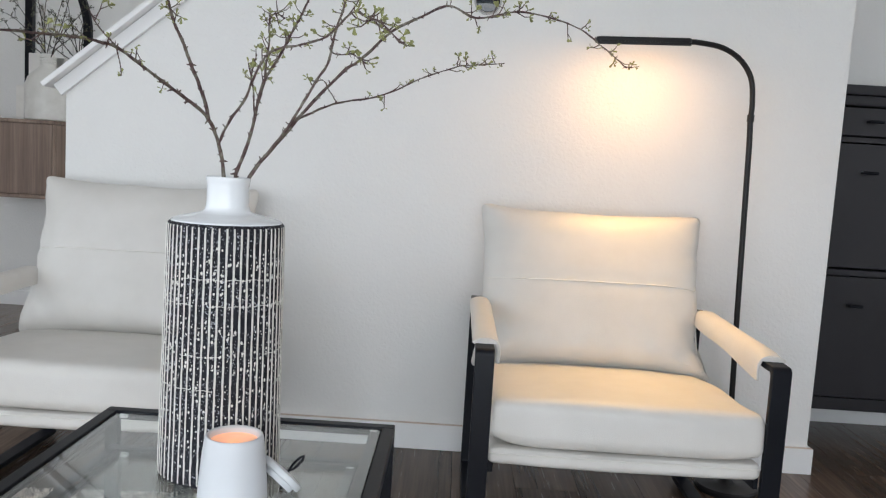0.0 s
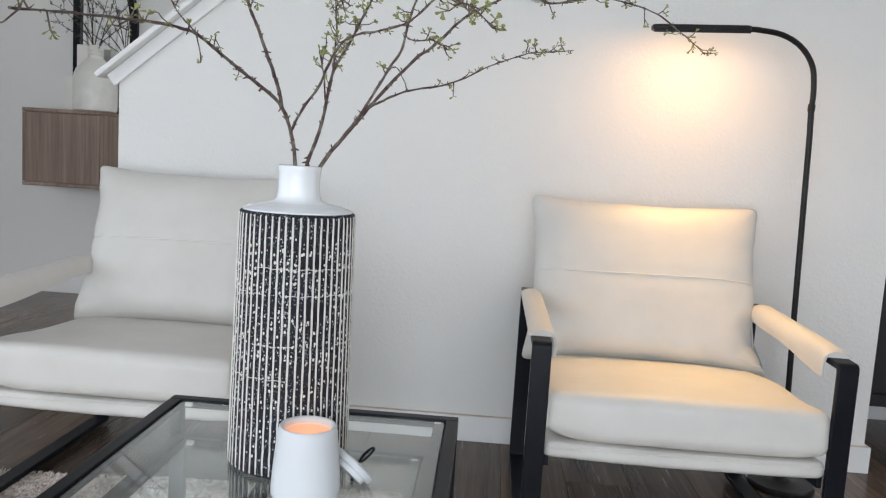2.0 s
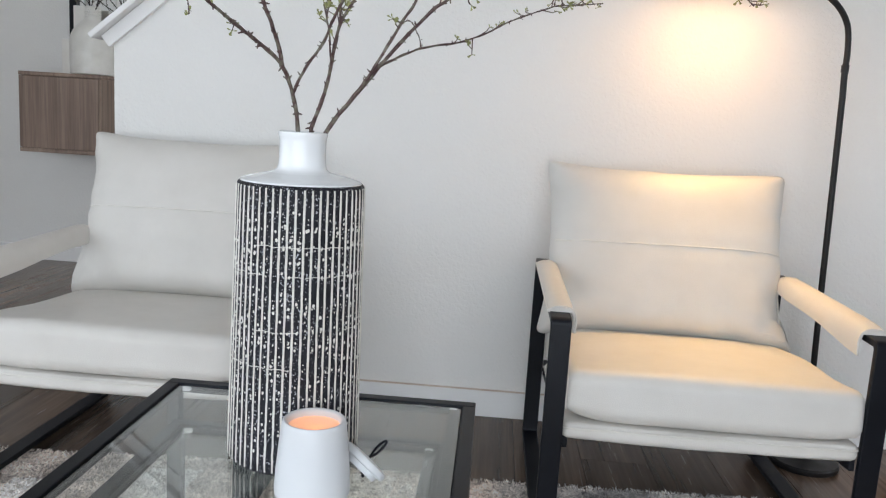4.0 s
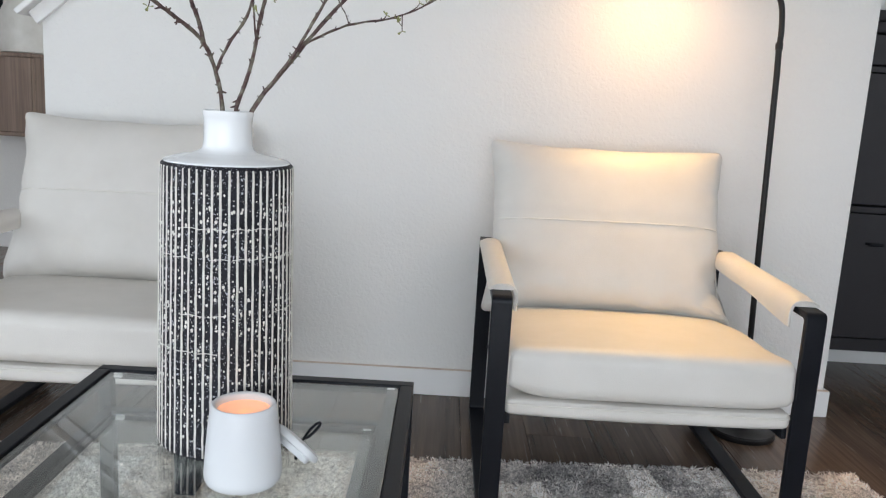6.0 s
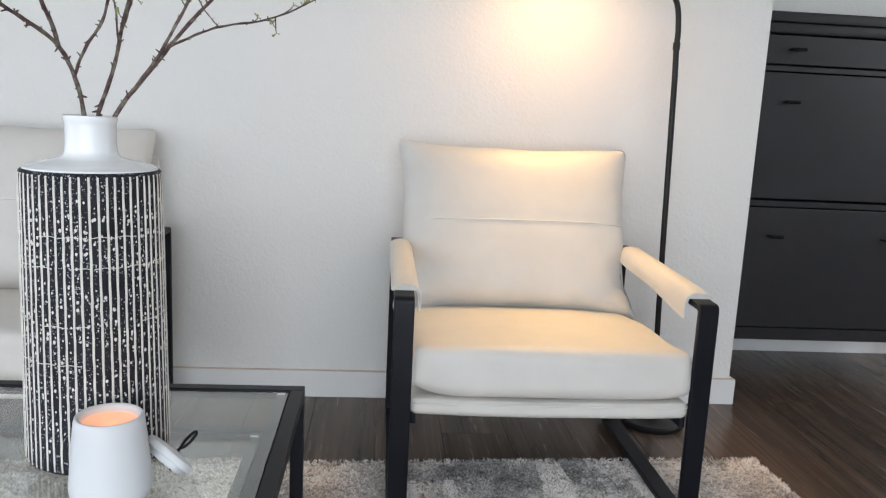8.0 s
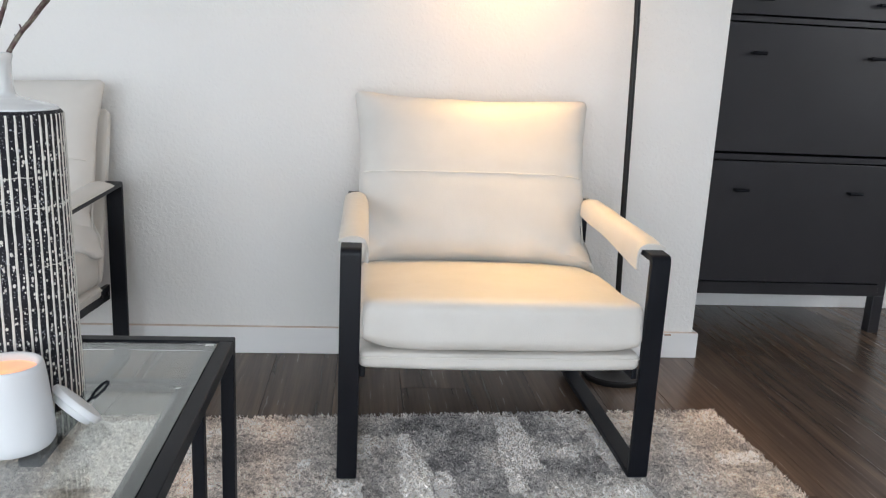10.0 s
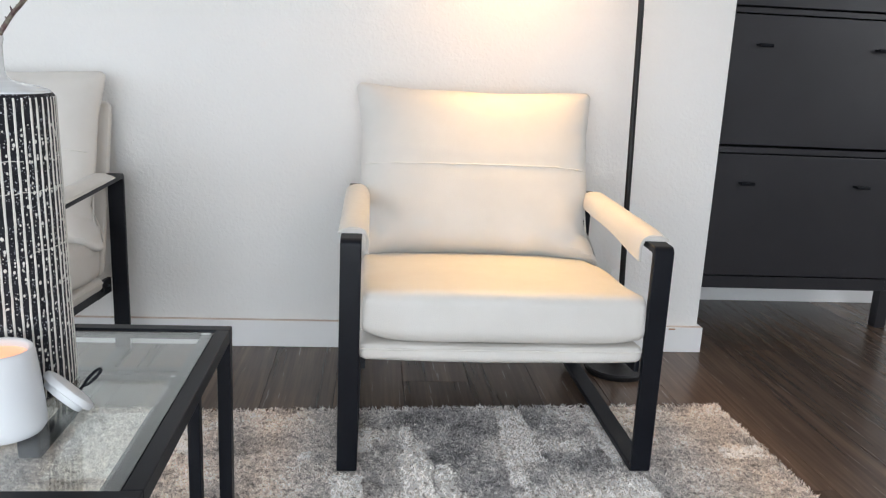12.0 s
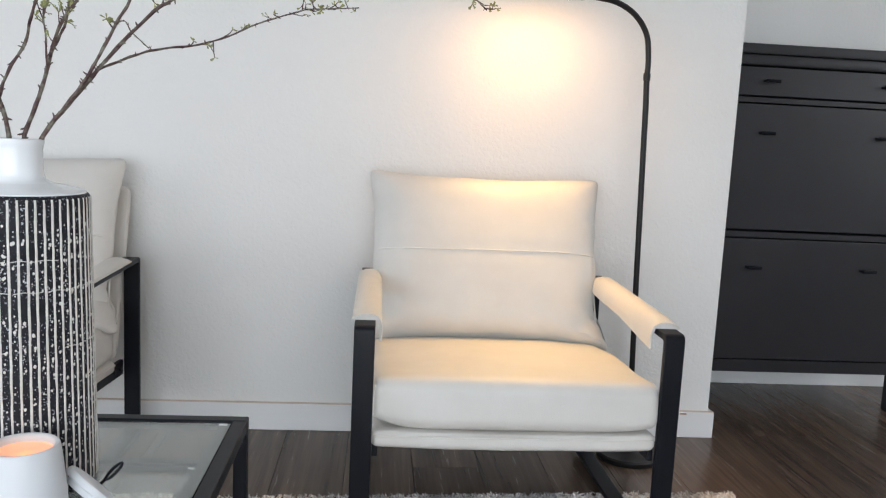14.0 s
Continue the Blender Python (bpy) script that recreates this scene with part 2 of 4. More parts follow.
def rug_material(name, loose_yarn):
    m = material(name, (0.4, 0.38, 0.36), 0.95, 0, 0.1)
    t, b = nodes(m)
    v = coords(t)
    # distressed grey field, pale worn patches drawn out along the rug, beige to the sides
    warp = noise_tex(t, v, 4.2, 7, 0.68)
    field = ramp(t, warp, [(0.34, (0.18, 0.177, 0.186)), (0.47, (0.56, 0.55, 0.55)), (0.60, (0.95, 0.925, 0.90))])
    # wander the outlines of the patches
    c = t.nodes.new("ShaderNodeTexCoord")
    shift = t.nodes.new("ShaderNodeTexNoise")
    shift.inputs["Scale"].default_value, shift.inputs["Detail"].default_value, shift.inputs["Roughness"].default_value = 17, 6, 0.7
    t.links.new(c.outputs["Object"], shift.inputs["Vector"])
    off = t.nodes.new("ShaderNodeVectorMath")
    off.operation = "MULTIPLY_ADD"
    t.links.new(shift.outputs["Color"], off.inputs[0])
    off.inputs[1].default_value = (0.065, 0.065, 0)
    t.links.new(c.outputs["Object"], off.inputs[2])
    moved = t.nodes.new("ShaderNodeVectorMath")
    moved.operation = "SUBTRACT"
    t.links.new(off.outputs[0], moved.inputs[0])
    moved.inputs[1].default_value = (0.0325, 0.0325, 0)
    sep2 = t.nodes.new("ShaderNodeSeparateXYZ")
    t.links.new(moved.outputs[0], sep2.inputs[0])
    pale = 0.0
    for px, py, hw, hd in RUG_PATCHES:
        dx = math_node(t, "MULTIPLY", math_node(t, "ABSOLUTE", math_node(t, "SUBTRACT", sep2.outputs[0], px)), 1 / hw)
        dy = math_node(t, "MULTIPLY", math_node(t, "ABSOLUTE", math_node(t, "SUBTRACT", sep2.outputs[1], py)), 1 / hd)
        inside = math_node(t, "LESS_THAN", math_node(t, "MAXIMUM", dx, dy), 1.0)
        pale = math_node(t, "MAXIMUM", inside, pale)
    mp = t.nodes.new("ShaderNodeMapping")
    mp.inputs["Scale"].default_value = (9.0, 4.0, 1)
    t.links.new(c.outputs["Object"], mp.inputs[0])
    loose = ramp(t, noise_tex(t, mp.outputs[0], 1.0, 8, 0.66, 0.4), [(0.60, (0, 0, 0)), (0.63, (1, 1, 1))])
    pale = math_node(t, "MAXIMUM", pale, math_node(t, "MULTIPLY", loose, 0.7))
    sep = t.nodes.new("ShaderNodeSeparateXYZ")
    t.links.new(c.outputs["Object"], sep.inputs[0])
    side = t.nodes.new("ShaderNodeMapRange")
    side.inputs["From Min"].default_value, side.inputs["From Max"].default_value = 0.20, 0.70
    away = math_node(t, "ABSOLUTE", math_node(t, "SUBTRACT", sep.outputs[0], 0.55))
    t.links.new(away, side.inputs["Value"])
    beige = ramp(t, noise_tex(t, v, 8, 7, 0.72), [(0.35, (0.36, 0.315, 0.285)), (0.58, (0.99, 0.91, 0.845))])
    col = mix(t, math_node(t, "MULTIPLY", side.outputs[0], 0.85), field, beige)
    col = mix(t, math_node(t, "MULTIPLY", pale, 0.96), col, (0.98, 0.965, 0.95))
    if loose_yarn:
        g = t.nodes.new("ShaderNodeNewGeometry")
        each = g.outputs["Random Per Island"]
    else:
        each = ramp(t, noise_tex(t, v, 330, 2, 0.6), [(0.32, (0, 0, 0)), (0.68, (1, 1, 1))])
    col = mix(t, 0.9, col, ramp(t, each, [(0.0, (0.62, 0.61, 0.60)), (0.35, (1.0, 1.0, 1.0)), (1.0, (1.42, 1.40, 1.38))]), "MULTIPLY")
    col = mix(t, ramp(t, each, [(0.72, (0, 0, 0)), (1.0, (0.5, 0.5, 0.5))]), col, (0.97, 0.94, 0.90))
    # shade of the hollows between tufts, painted into the yarn colour by noise
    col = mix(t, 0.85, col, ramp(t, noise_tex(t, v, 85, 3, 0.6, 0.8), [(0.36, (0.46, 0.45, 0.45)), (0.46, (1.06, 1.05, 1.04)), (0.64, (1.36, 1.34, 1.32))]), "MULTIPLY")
    t.links.new(col, b.inputs["Base Color"])
    bump(t, b, noise_tex(t, v, 300, 3), 0.6, 0.003)
    # thin yarn lets some light through
    tr = t.nodes.new("ShaderNodeBsdfTranslucent")
    t.links.new(col, tr.inputs[0])
    ms = t.nodes.new("ShaderNodeMixShader")
    ms.inputs[0].default_value = 0.45
    t.links.new(b.outputs[0], ms.inputs[1])
    t.links.new(tr.outputs[0], ms.inputs[2])
    t.links.new(ms.outputs[0], t.nodes["Material Output"].inputs[0])
    return m


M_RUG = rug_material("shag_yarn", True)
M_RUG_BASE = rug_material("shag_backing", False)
M_CHIP = material("bare_wood_chip", (0.36, 0.17, 0.07), 0.7)
M_EDGE = varied("dusty_edge", (0.58, 0.46, 0.38), (0.72, 0.62, 0.54), 0.8, 18, 90, 0.1, 0.001)


# ---- building helpers ----
def link_mesh(name, bm, mat, smooth=True):
    me = bpy.data.meshes.new(name)
    bmesh.ops.recalc_face_normals(bm, faces=bm.faces)
    if smooth:
        # broad flat faces keep their own normal beside a narrow bevel
        for f in bm.faces:
            f.smooth = True
        area = {f: f.calc_area() for f in bm.faces}
        for e in bm.edges:
            if len(e.link_faces) == 2:
                turn = e.calc_face_angle(0)
                a, b = area[e.link_faces[0]], area[e.link_faces[1]]
                if turn > 0.66 or (turn > 0.15 and max(a, b) > 12 * min(a, b)):
                    e.smooth = False
    bm.to_mesh(me)
    bm.free()
    me.materials.append(mat)
    return me


def part(name, bm, mat, parent, label="", smooth=True):
    ob = new(name, link_mesh(name, bm, mat, smooth))
    ob.parent = parent
    if label:
        tagged(ob, label)
    return ob


def thing(name, loc, label, category, group="", kind=""):
    ob = new(name)
    ob.location = loc
    return tagged(ob, label, category, group, kind)


def single(name, bm, mat, loc, label, category, group="", kind="", smooth=True):
    ob = new(name, link_mesh(name, bm, mat, smooth))
    ob.location = loc
    return tagged(ob, label, category, group, kind)


def box(x0, x1, y0, y1, z0, z1, bevel=0.0, seg=2, bm=None):
    own = bm is None
    b2 = bmesh.new()
    r = bmesh.ops.create_cube(b2, size=1)
    for v in r["verts"]:
        v.co = Vector((x0 + (v.co.x + 0.5) * (x1 - x0), y0 + (v.co.y + 0.5) * (y1 - y0), z0 + (v.co.z + 0.5) * (z1 - z0)))
    if bevel:
        bmesh.ops.bevel(b2, geom=b2.edges[:], offset=bevel, segments=seg, profile=0.5, affect="EDGES")
    if own:
        return b2
    join(bm, b2)
    return bm


def join(bm, other):
    me = bpy.data.meshes.new("tmp")
    other.to_mesh(me)
    other.free()
    bm.from_mesh(me)
    bpy.data.meshes.remove(me)
    return bm


def prism(outline, axis, a, b, bevel=0.0):
    """A polygon in the plane across axis (0 x, 1 y, 2 z), drawn out from a to b."""
    bm = bmesh.new()

    def put(p, w):
        c = list(p)
        c.insert(axis, w)
        return bm.verts.new(c)
    lo = [put(p, a) for p in outline]
    hi = [put(p, b) for p in outline]
    n = len(outline)
    bm.faces.new(lo)
    bm.faces.new(hi[::-1])
    for i in range(n):
        bm.faces.new((lo[i], lo[(i + 1) % n], hi[(i + 1) % n], hi[i]))
    if bevel:
        bmesh.ops.bevel(bm, geom=bm.edges[:], offset=bevel, segments=2, profile=0.5, affect="EDGES")
    return bm


def lathe(profile, seg=48, centre=(0, 0, 0)):
    """Turns (radius, height) pairs about the upright axis; ends at radius 0 are closed."""
    bm = bmesh.new()
    rings = []
    for r, z in profile:
        if r < 1e-6:
            rings.append([bm.verts.new((centre[0], centre[1], centre[2] + z))])
        else:
            rings.append([bm.verts.new((centre[0] + r * math.cos(2 * math.pi * i / seg), centre[1] + r * math.sin(2 * math.pi * i / seg), centre[2] + z)) for i in range(seg)])
    for a, b in zip(rings, rings[1:]):
        for i in range(seg):
            j = (i + 1) % seg
            if len(a) == 1 and len(b) == 1:
                continue
            if len(a) == 1:
                bm.faces.new((a[0], b[j], b[i]))
            elif len(b) == 1:
                bm.faces.new((a[i], a[j], b[0]))
            else:
                bm.faces.new((a[i], a[j], b[j], b[i]))
    return bm


def smooth_path(pts, steps=5):
    """Points along a Catmull-Rom curve through pts."""
    p = [Vector(q) for q in pts]
    p = [p[0] * 2 - p[1]] + p + [p[-1] * 2 - p[-2]]
    out = []
    for i in range(1, len(p) - 2):
        for k in range(steps):
            t = k / steps
            a, b, c, d = p[i - 1], p[i], p[i + 1], p[i + 2]
            out.append(0.5 * ((2 * b) + (c - a) * t + (2 * a - 5 * b + 4 * c - d) * t * t + (3 * b - a - 3 * c + d) * t ** 3))
    out.append(p[-2])
    return out


def tube(path, radius, seg=8, closed=False, bm=None):
    """A round bar along path; radius is a number or a function of 0..1."""
    own = bm if bm is not None else bmesh.new()
    path = [Vector(q) for q in path]
    n = len(path)
    rings = []
    up = Vector((0.13, 0.31, 0.94))
    for i, q in enumerate(path):
        a = path[(i - 1) % n] if closed or i > 0 else q
        b = path[(i + 1) % n] if closed or i < n - 1 else q
        d = (b - a).normalized()
        side = d.cross(up)
        if side.length < 1e-3:
            side = d.cross(Vector((1, 0, 0)))
        side.normalize()
        if i and rings:
            side = (last - d * last.dot(d)).normalized()
        last = side
        other = d.cross(side)
        r = radius(i / max(1, n - 1)) if callable(radius) else radius
        rings.append([own.verts.new(q + (side * math.cos(2 * math.pi * k / seg) + other * math.sin(2 * math.pi * k / seg)) * r) for k in range(seg)])
    pairs = list(zip(rings, rings[1:])) + ([(rings[-1], rings[0])] if closed else [])
    for a, b in pairs:
        for k in range(seg):
            own.faces.new((a[k], a[(k + 1) % seg], b[(k + 1) % seg], b[k]))
    if not closed:
        own.faces.new(rings[0][::-1])
        own.faces.new(rings[-1])
    return own


def rounded_box(w, d, h, r, cuts=18):
    """A closed box with half sizes w, d, h and soft edges of radius r, finely divided."""
    bm = bmesh.new()
    bmesh.ops.create_cube(bm, size=2)
    bmesh.ops.subdivide_edges(bm, edges=bm.edges[:], cuts=cuts, use_grid_fill=True)
    half = Vector((w, d, h))
    for v in bm.verts:
        u = [math.copysign(1 - (1 - abs(c)) ** 1.6, c) for c in v.co]
        p = Vector([u[i] * half[i] for i in range(3)])
        q = Vector([max(-(half[i] - r[i]), min(half[i] - r[i], p[i])) for i in range(3)])
        e = p - q
        n = Vector([e[i] / r[i] for i in range(3)])
        if n.length > 1e-6:
            top = max(abs(c) for c in n)
            n = n.normalized() * top
        v.co = q + Vector([n[i] * r[i] for i in range(3)])
    return bm


def wobble(bm, amount, scale, seed=0.0):
    off = Vector((seed * 7.3, seed * 3.1, seed * 5.7))
    for v in bm.verts:
        v.co += noise.noise_vector(v.co * scale + off) * amount


def turned(bm, m):
    bm.transform(m)
    return bm


# ---- the large structure ----
WALL_Y, END_X, LEFT_X = 3.08, 1.315, -1.181
SLOPE = math.atan(0.818)
CEIL_Z = 3.0


def setting(name, bm, mat, label, category, smooth=False):
    return single(name, bm, mat, (0, 0, 0), label, category, kind="structure", smooth=smooth)


def build_shell():
    # stair wall: its left end stops short under a rising cap
    rise = math.tan(SLOPE)
    top0 = 1.103 + 0.040 / math.cos(SLOPE)
    reach = LEFT_X + (CEIL_Z - top0) / rise
    wall = setting("wall_north", prism([(LEFT_X, 0), (END_X, 0), (END_X, CEIL_Z), (reach, CEIL_Z), (LEFT_X, top0)], 1, WALL_Y, WALL_Y + 0.12), M_WALL,
                   "white textured plaster stair wall with a sloping top", "wall")
    # sloping cap and the board under it
    u, n = Vector((math.cos(SLOPE), 0, math.sin(SLOPE))), Vector((-math.sin(SLOPE), 0, math.cos(SLOPE)))
    start = Vector((LEFT_X, 0, 1.103))

    def slab(u0, u1, n0, n1, y0, y1, bevel):
        c = [start + u * a + n * b for a, b in ((u0, n0), (u1, n0), (u1, n1), (u0, n1))]
        return prism([(p.x, p.z) for p in c], 1, y0, y1, bevel)
    trim = thing("stair_cap", (0, 0, 0), "white painted sloping stair wall cap and apron board", "trim", kind="structure")
    part("apron_board", slab(-0.012, 1.9, 0.0, 0.041, WALL_Y - 0.016, WALL_Y - 0.001, 0.002), M_TRIM, trim)
    part("cap_board", slab(-0.030, 1.9, 0.042, 0.060, WALL_Y - 0.052, WALL_Y + 0.170, 0.004), M_TRIM, trim)
    part("rear_apron_board", slab(-0.012, 1.9, 0.0, 0.041, WALL_Y + 0.121, WALL_Y + 0.136, 0.002), M_TRIM, trim)
    setting("wall_return", box(END_X - 0.12, END_X, WALL_Y + 0.12, 3.70, 0, CEIL_Z), M_WALL, "white plaster wall beside the hall", "wall")
    setting("wall_hall", box(END_X - 0.12, 3.40, 3.70, 3.82, 0, CEIL_Z), M_WALL, "white plaster wall of the hall behind the shoe cabinet", "wall")
    setting("wall_stair_back", box(-3.30, END_X - 0.12, 5.0, 5.12, 0, CEIL_Z), M_WALL, "white textured wall behind the stairs", "wall")
    east = bmesh.new()
    for y0, y1, z0, z1 in ((-1.72, 1.2, 0, CEIL_Z), (2.6, 3.82, 0, CEIL_Z), (1.2, 2.6, 0, 0.85), (1.2, 2.6, 2.05, CEIL_Z)):
        box(3.40, 3.52, y0, y1, z0, z1, bm=east)
    setting("wall_east", east, M_WALL, "white plaster side wall with an unseen added window", "wall")
    west = bmesh.new()
    for y0, y1, z0, z1 in ((-1.72, -0.7, 0, CEIL_Z), (2.08, 5.12, 0, CEIL_Z), (-0.7, 2.08, 0, 0.06), (-0.7, 2.08, 2.38, CEIL_Z)):
        box(-3.42, -3.30, y0, y1, z0, z1, bm=west)
    setting("wall_west", west, M_WALL, "white plaster side wall with unseen added glass doors", "wall")
    high = bmesh.new()
    for y0, y1, z0, z1 in ((3.82, 3.92, 0, CEIL_Z), (4.88, 5.12, 0, CEIL_Z), (3.92, 4.88, 0, 1.78), (3.92, 4.88, 2.46, CEIL_Z)):
        box(END_X - 0.12, END_X, y0, y1, z0, z1, bm=high)
    setting("wall_stair_side", high, M_WALL, "plain stairwell wall with an unseen added high window", "wall")
    south = bmesh.new()
    for x0, x1, z0, z1 in ((-3.30, -2.2, 0, CEIL_Z), (1.6, 3.40, 0, CEIL_Z), (-2.2, 1.6, 0, 0.06), (-2.2, 1.6, 2.38, CEIL_Z)):
        box(x0, x1, -1.72, -1.60, z0, z1, bm=south)
    setting("wall_south", south, M_WALL, "white plaster wall with wide glass doors", "wall")
    setting("ceiling", box(-3.42, 3.52, -1.72, 5.12, CEIL_Z, CEIL_Z + 0.12), M_CEIL, "plain white ceiling", "ceiling")

    def window(name, x0, x1, z0, z1, along_x, wx=0.0):
        win = thing(name, (0, 0, 0), "unseen white framed window letting in daylight", "window", kind="structure")
        mid = (x0 + x1) / 2
        for a, b, c, d in ((x0, x0 + 0.06, z0, z1), (x1 - 0.06, x1, z0, z1), (x0 + 0.06, x1 - 0.06, z0, z0 + 0.06), (x0 + 0.06, x1 - 0.06, z1 - 0.06, z1), (mid - 0.03, mid + 0.03, z0 + 0.06, z1 - 0.06)):
            part("window_frame", box(a, b, -1.70, -1.64, c, d) if along_x else box(wx + 0.04, wx + 0.10, a, b, c, d), M_TRIM, win, smooth=False)
        for a, b in ((x0 + 0.06, mid - 0.03), (mid + 0.03, x1 - 0.06)):
            pane = part("pane", box(a, b, -1.675, -1.669, z0 + 0.06, z1 - 0.06) if along_x else box(wx + 0.067, wx + 0.073, a, b, z0 + 0.06, z1 - 0.06), M_PANE, win, smooth=False)
            pane.visible_shadow = False
    window("window_1", -2.2, 1.6, 0.06, 2.38, True)
    # unseen openings added for light from the stairwell, the hall side and the left
    window("added_window_2", 3.92, 4.88, 1.78, 2.46, False, END_X - 0.12)
    window("added_window_4", 1.2, 2.6, 0.85, 2.05, False, 3.40)
    window("added_window_3", -0.7, 2.08, 0.06, 2.38, False, -3.42)

    # baseboards
    def skirting(name, x0, x1, y0, y1):
        return setting(name, box(x0, x1, y0, y1, 0.0, 0.086, 0.002), M_TRIM, "white painted baseboard along the floor", "baseboard")
    north = skirting("baseboard_north", LEFT_X - 0.014, END_X + 0.016, WALL_Y - 0.016, WALL_Y - 0.0005)
    part("top_edge", box(LEFT_X - 0.012, END_X + 0.014, WALL_Y - 0.0145, WALL_Y - 0.001, 0.0862, 0.0878, 0.0006), M_EDGE, north, "bare brownish top edge")
    skirting("baseboard_return", END_X + 0.0005, END_X + 0.016, WALL_Y, 3.685)
    skirting("baseboard_hall", END_X + 0.017, 3.39, 3.684, 3.6995)
    skirting("baseboard_stair", -3.29, END_X - 0.13, 4.984, 4.9995)
    single("paint_chip", box(-0.011, 0.011, -0.002, 0.002, -0.0018, 0.0018, 0.0008), M_CHIP, (1.225, WALL_Y - 0.0175, 0.081), "chipped paint baring brown wood on the baseboard", "paint chip", kind="structure")

    # ground outside the windows
    setting("ground", box(-60, 60, -60, 60, -0.30, -0.14), varied("outside_ground", (0.10, 0.12, 0.07), (0.18, 0.17, 0.13), 0.9), "plain ground outside", "ground")
    # a white panel door in the side wall, seen in the mirror
    door = thing("door_1", (-3.30, 2.66, 0), "closed white panel door in the side wall", "door", kind="structure")
    part("door_leaf", box(0.0005, 0.035, -0.42, 0.42, 0.005, 2.04, 0.003), M_DOOR, door)
    for y0, y1 in ((-0.33, -0.05), (0.05, 0.33)):
        for z0, z1 in ((0.2, 0.95), (1.1, 1.9)):
            part("door_panel", box(0.035, 0.043, y0, y1, z0, z1, 0.004), M_DOOR, door)
    for y0, y1, z0, z1 in ((-0.50, -0.425, 0, 2.12), (0.425, 0.50, 0, 2.12), (-0.425, 0.425, 2.045, 2.12)):
        part("door_casing", box(0.0005, 0.02, y0, y1, z0, z1, 0.003), M_TRIM, door)
    return wall


build_shell()


# ---- armchairs ----
def bar_loop(corners, thick, x0, x1, r=0.016):
    """A flat bar bent round the corners (y, z), its width from x0 to x1."""
    def inset(c, k):
        n = len(c)
        cy, cz = sum(p[0] for p in c) / n, sum(p[1] for p in c) / n
        return [(p[0] + (k if p[0] < cy else -k), p[1] + (k if p[1] < cz else -k)) for p in c]

    def rounded(c, rad):
        out = []
        n = len(c)
        for i in range(n):
            p, a, b = Vector(c[i]), Vector(c[i - 1]), Vector(c[(i + 1) % n])
            pa, pb = p + (a - p).normalized() * rad, p + (b - p).normalized() * rad
            for k in range(5):
                t = k / 4
                out.append(pa * (1 - t) ** 2 + p * 2 * t * (1 - t) + pb * t * t)
        return out
    outer, inner = rounded(corners, r), rounded(inset(corners, thick), max(0.003, r - thick * 0.6))
    bm = bmesh.new()
    n = len(outer)
    grid = [[bm.verts.new((x, q[0], q[1])) for q in ring] for x, ring in ((x0, outer), (x1, outer), (x1, inner), (x0, inner))]
    for k in range(4):
        a, b = grid[k], grid[(k + 1) % 4]
        for i in range(n):
            bm.faces.new((a[i], a[(i + 1) % n], b[(i + 1) % n], b[i]))
    bmesh.ops.recalc_face_normals(bm, faces=bm.faces)
    sharp = [e for e in bm.edges if len(e.link_faces) == 2 and e.calc_face_angle(0) > 1.2]
    bmesh.ops.bevel(bm, geom=sharp, offset=0.0022, segments=2, profile=0.5, affect="EDGES")
    return bm


PAD_HALF = 0.027


def arm_pad(x, y0, y1, z0, z1, inner):
    """A padded leather sleeve over the arm bar; inner is the side (+1 or -1) towards the seat."""
    bm = bmesh.new()
    half, n = PAD_HALF, 26
    rings = []
    for k in range(n + 1):
        t = k / n
        y = y0 + (y1 - y0) * t
        z = z0 + (z1 - z0) * t
        end = min(1.0, min(t, 1 - t) * 9 + 0.50)
        ring = []
        prof = [(-0.86, -0.003), (-0.99, -0.002), (-1.0, 0.005), (-0.80, 0.012), (-0.40, 0.0175), (0.1, 0.0195), (0.55, 0.0175), (0.95, 0.010), (1.22, -0.004), (1.32, -0.019), (1.26, -0.034),
                (1.08, -0.035), (1.10, -0.016), (0.92, -0.0005)]
        prof = [(p * inner, q) for p, q in prof]
        for i, (px, pz) in enumerate(prof):
            lift = pz * (end if pz > 0 else 1)
            sag = 0.002 * math.sin(t * 9 + px * 2) if pz < -0.01 else 0.0012 * noise.noise(Vector((px * 2, t * 9, inner)))
            droop = -0.012 * (1 - t) ** 2 + 0.006 * t if pz < -0.02 else 0
            ring.append(bm.verts.new((x + px * half, y, z + lift + sag + droop)))
        rings.append(ring)
    m = len(rings[0])
    for a, b in zip(rings, rings[1:]):
        for i in range(m):
            bm.faces.new((a[i], a[(i + 1) % m], b[(i + 1) % m], b[i]))
    bm.faces.new(rings[0])
    bm.faces.new(rings[-1][::-1])
    return bm


def outline_path(w, d, r, z, n=6):
    out = []
    for cx, cy, a0 in ((w - r, d - r, 0), (-w + r, d - r, 90), (-w + r, -d + r, 180), (w - r, -d + r, 270)):
        for k in range(n + 1):
            a = radians(a0 + 90 * k / n)
            out.append(Vector((cx + r * math.cos(a), cy + r * math.sin(a), z)))
    res = []
    for i, p in enumerate(out):
        q = out[(i + 1) % len(out)]
        res.append(p)
        if (q - p).length > 0.1:
            res += [p.lerp(q, k / 12) for k in range(1, 12)]
    return res


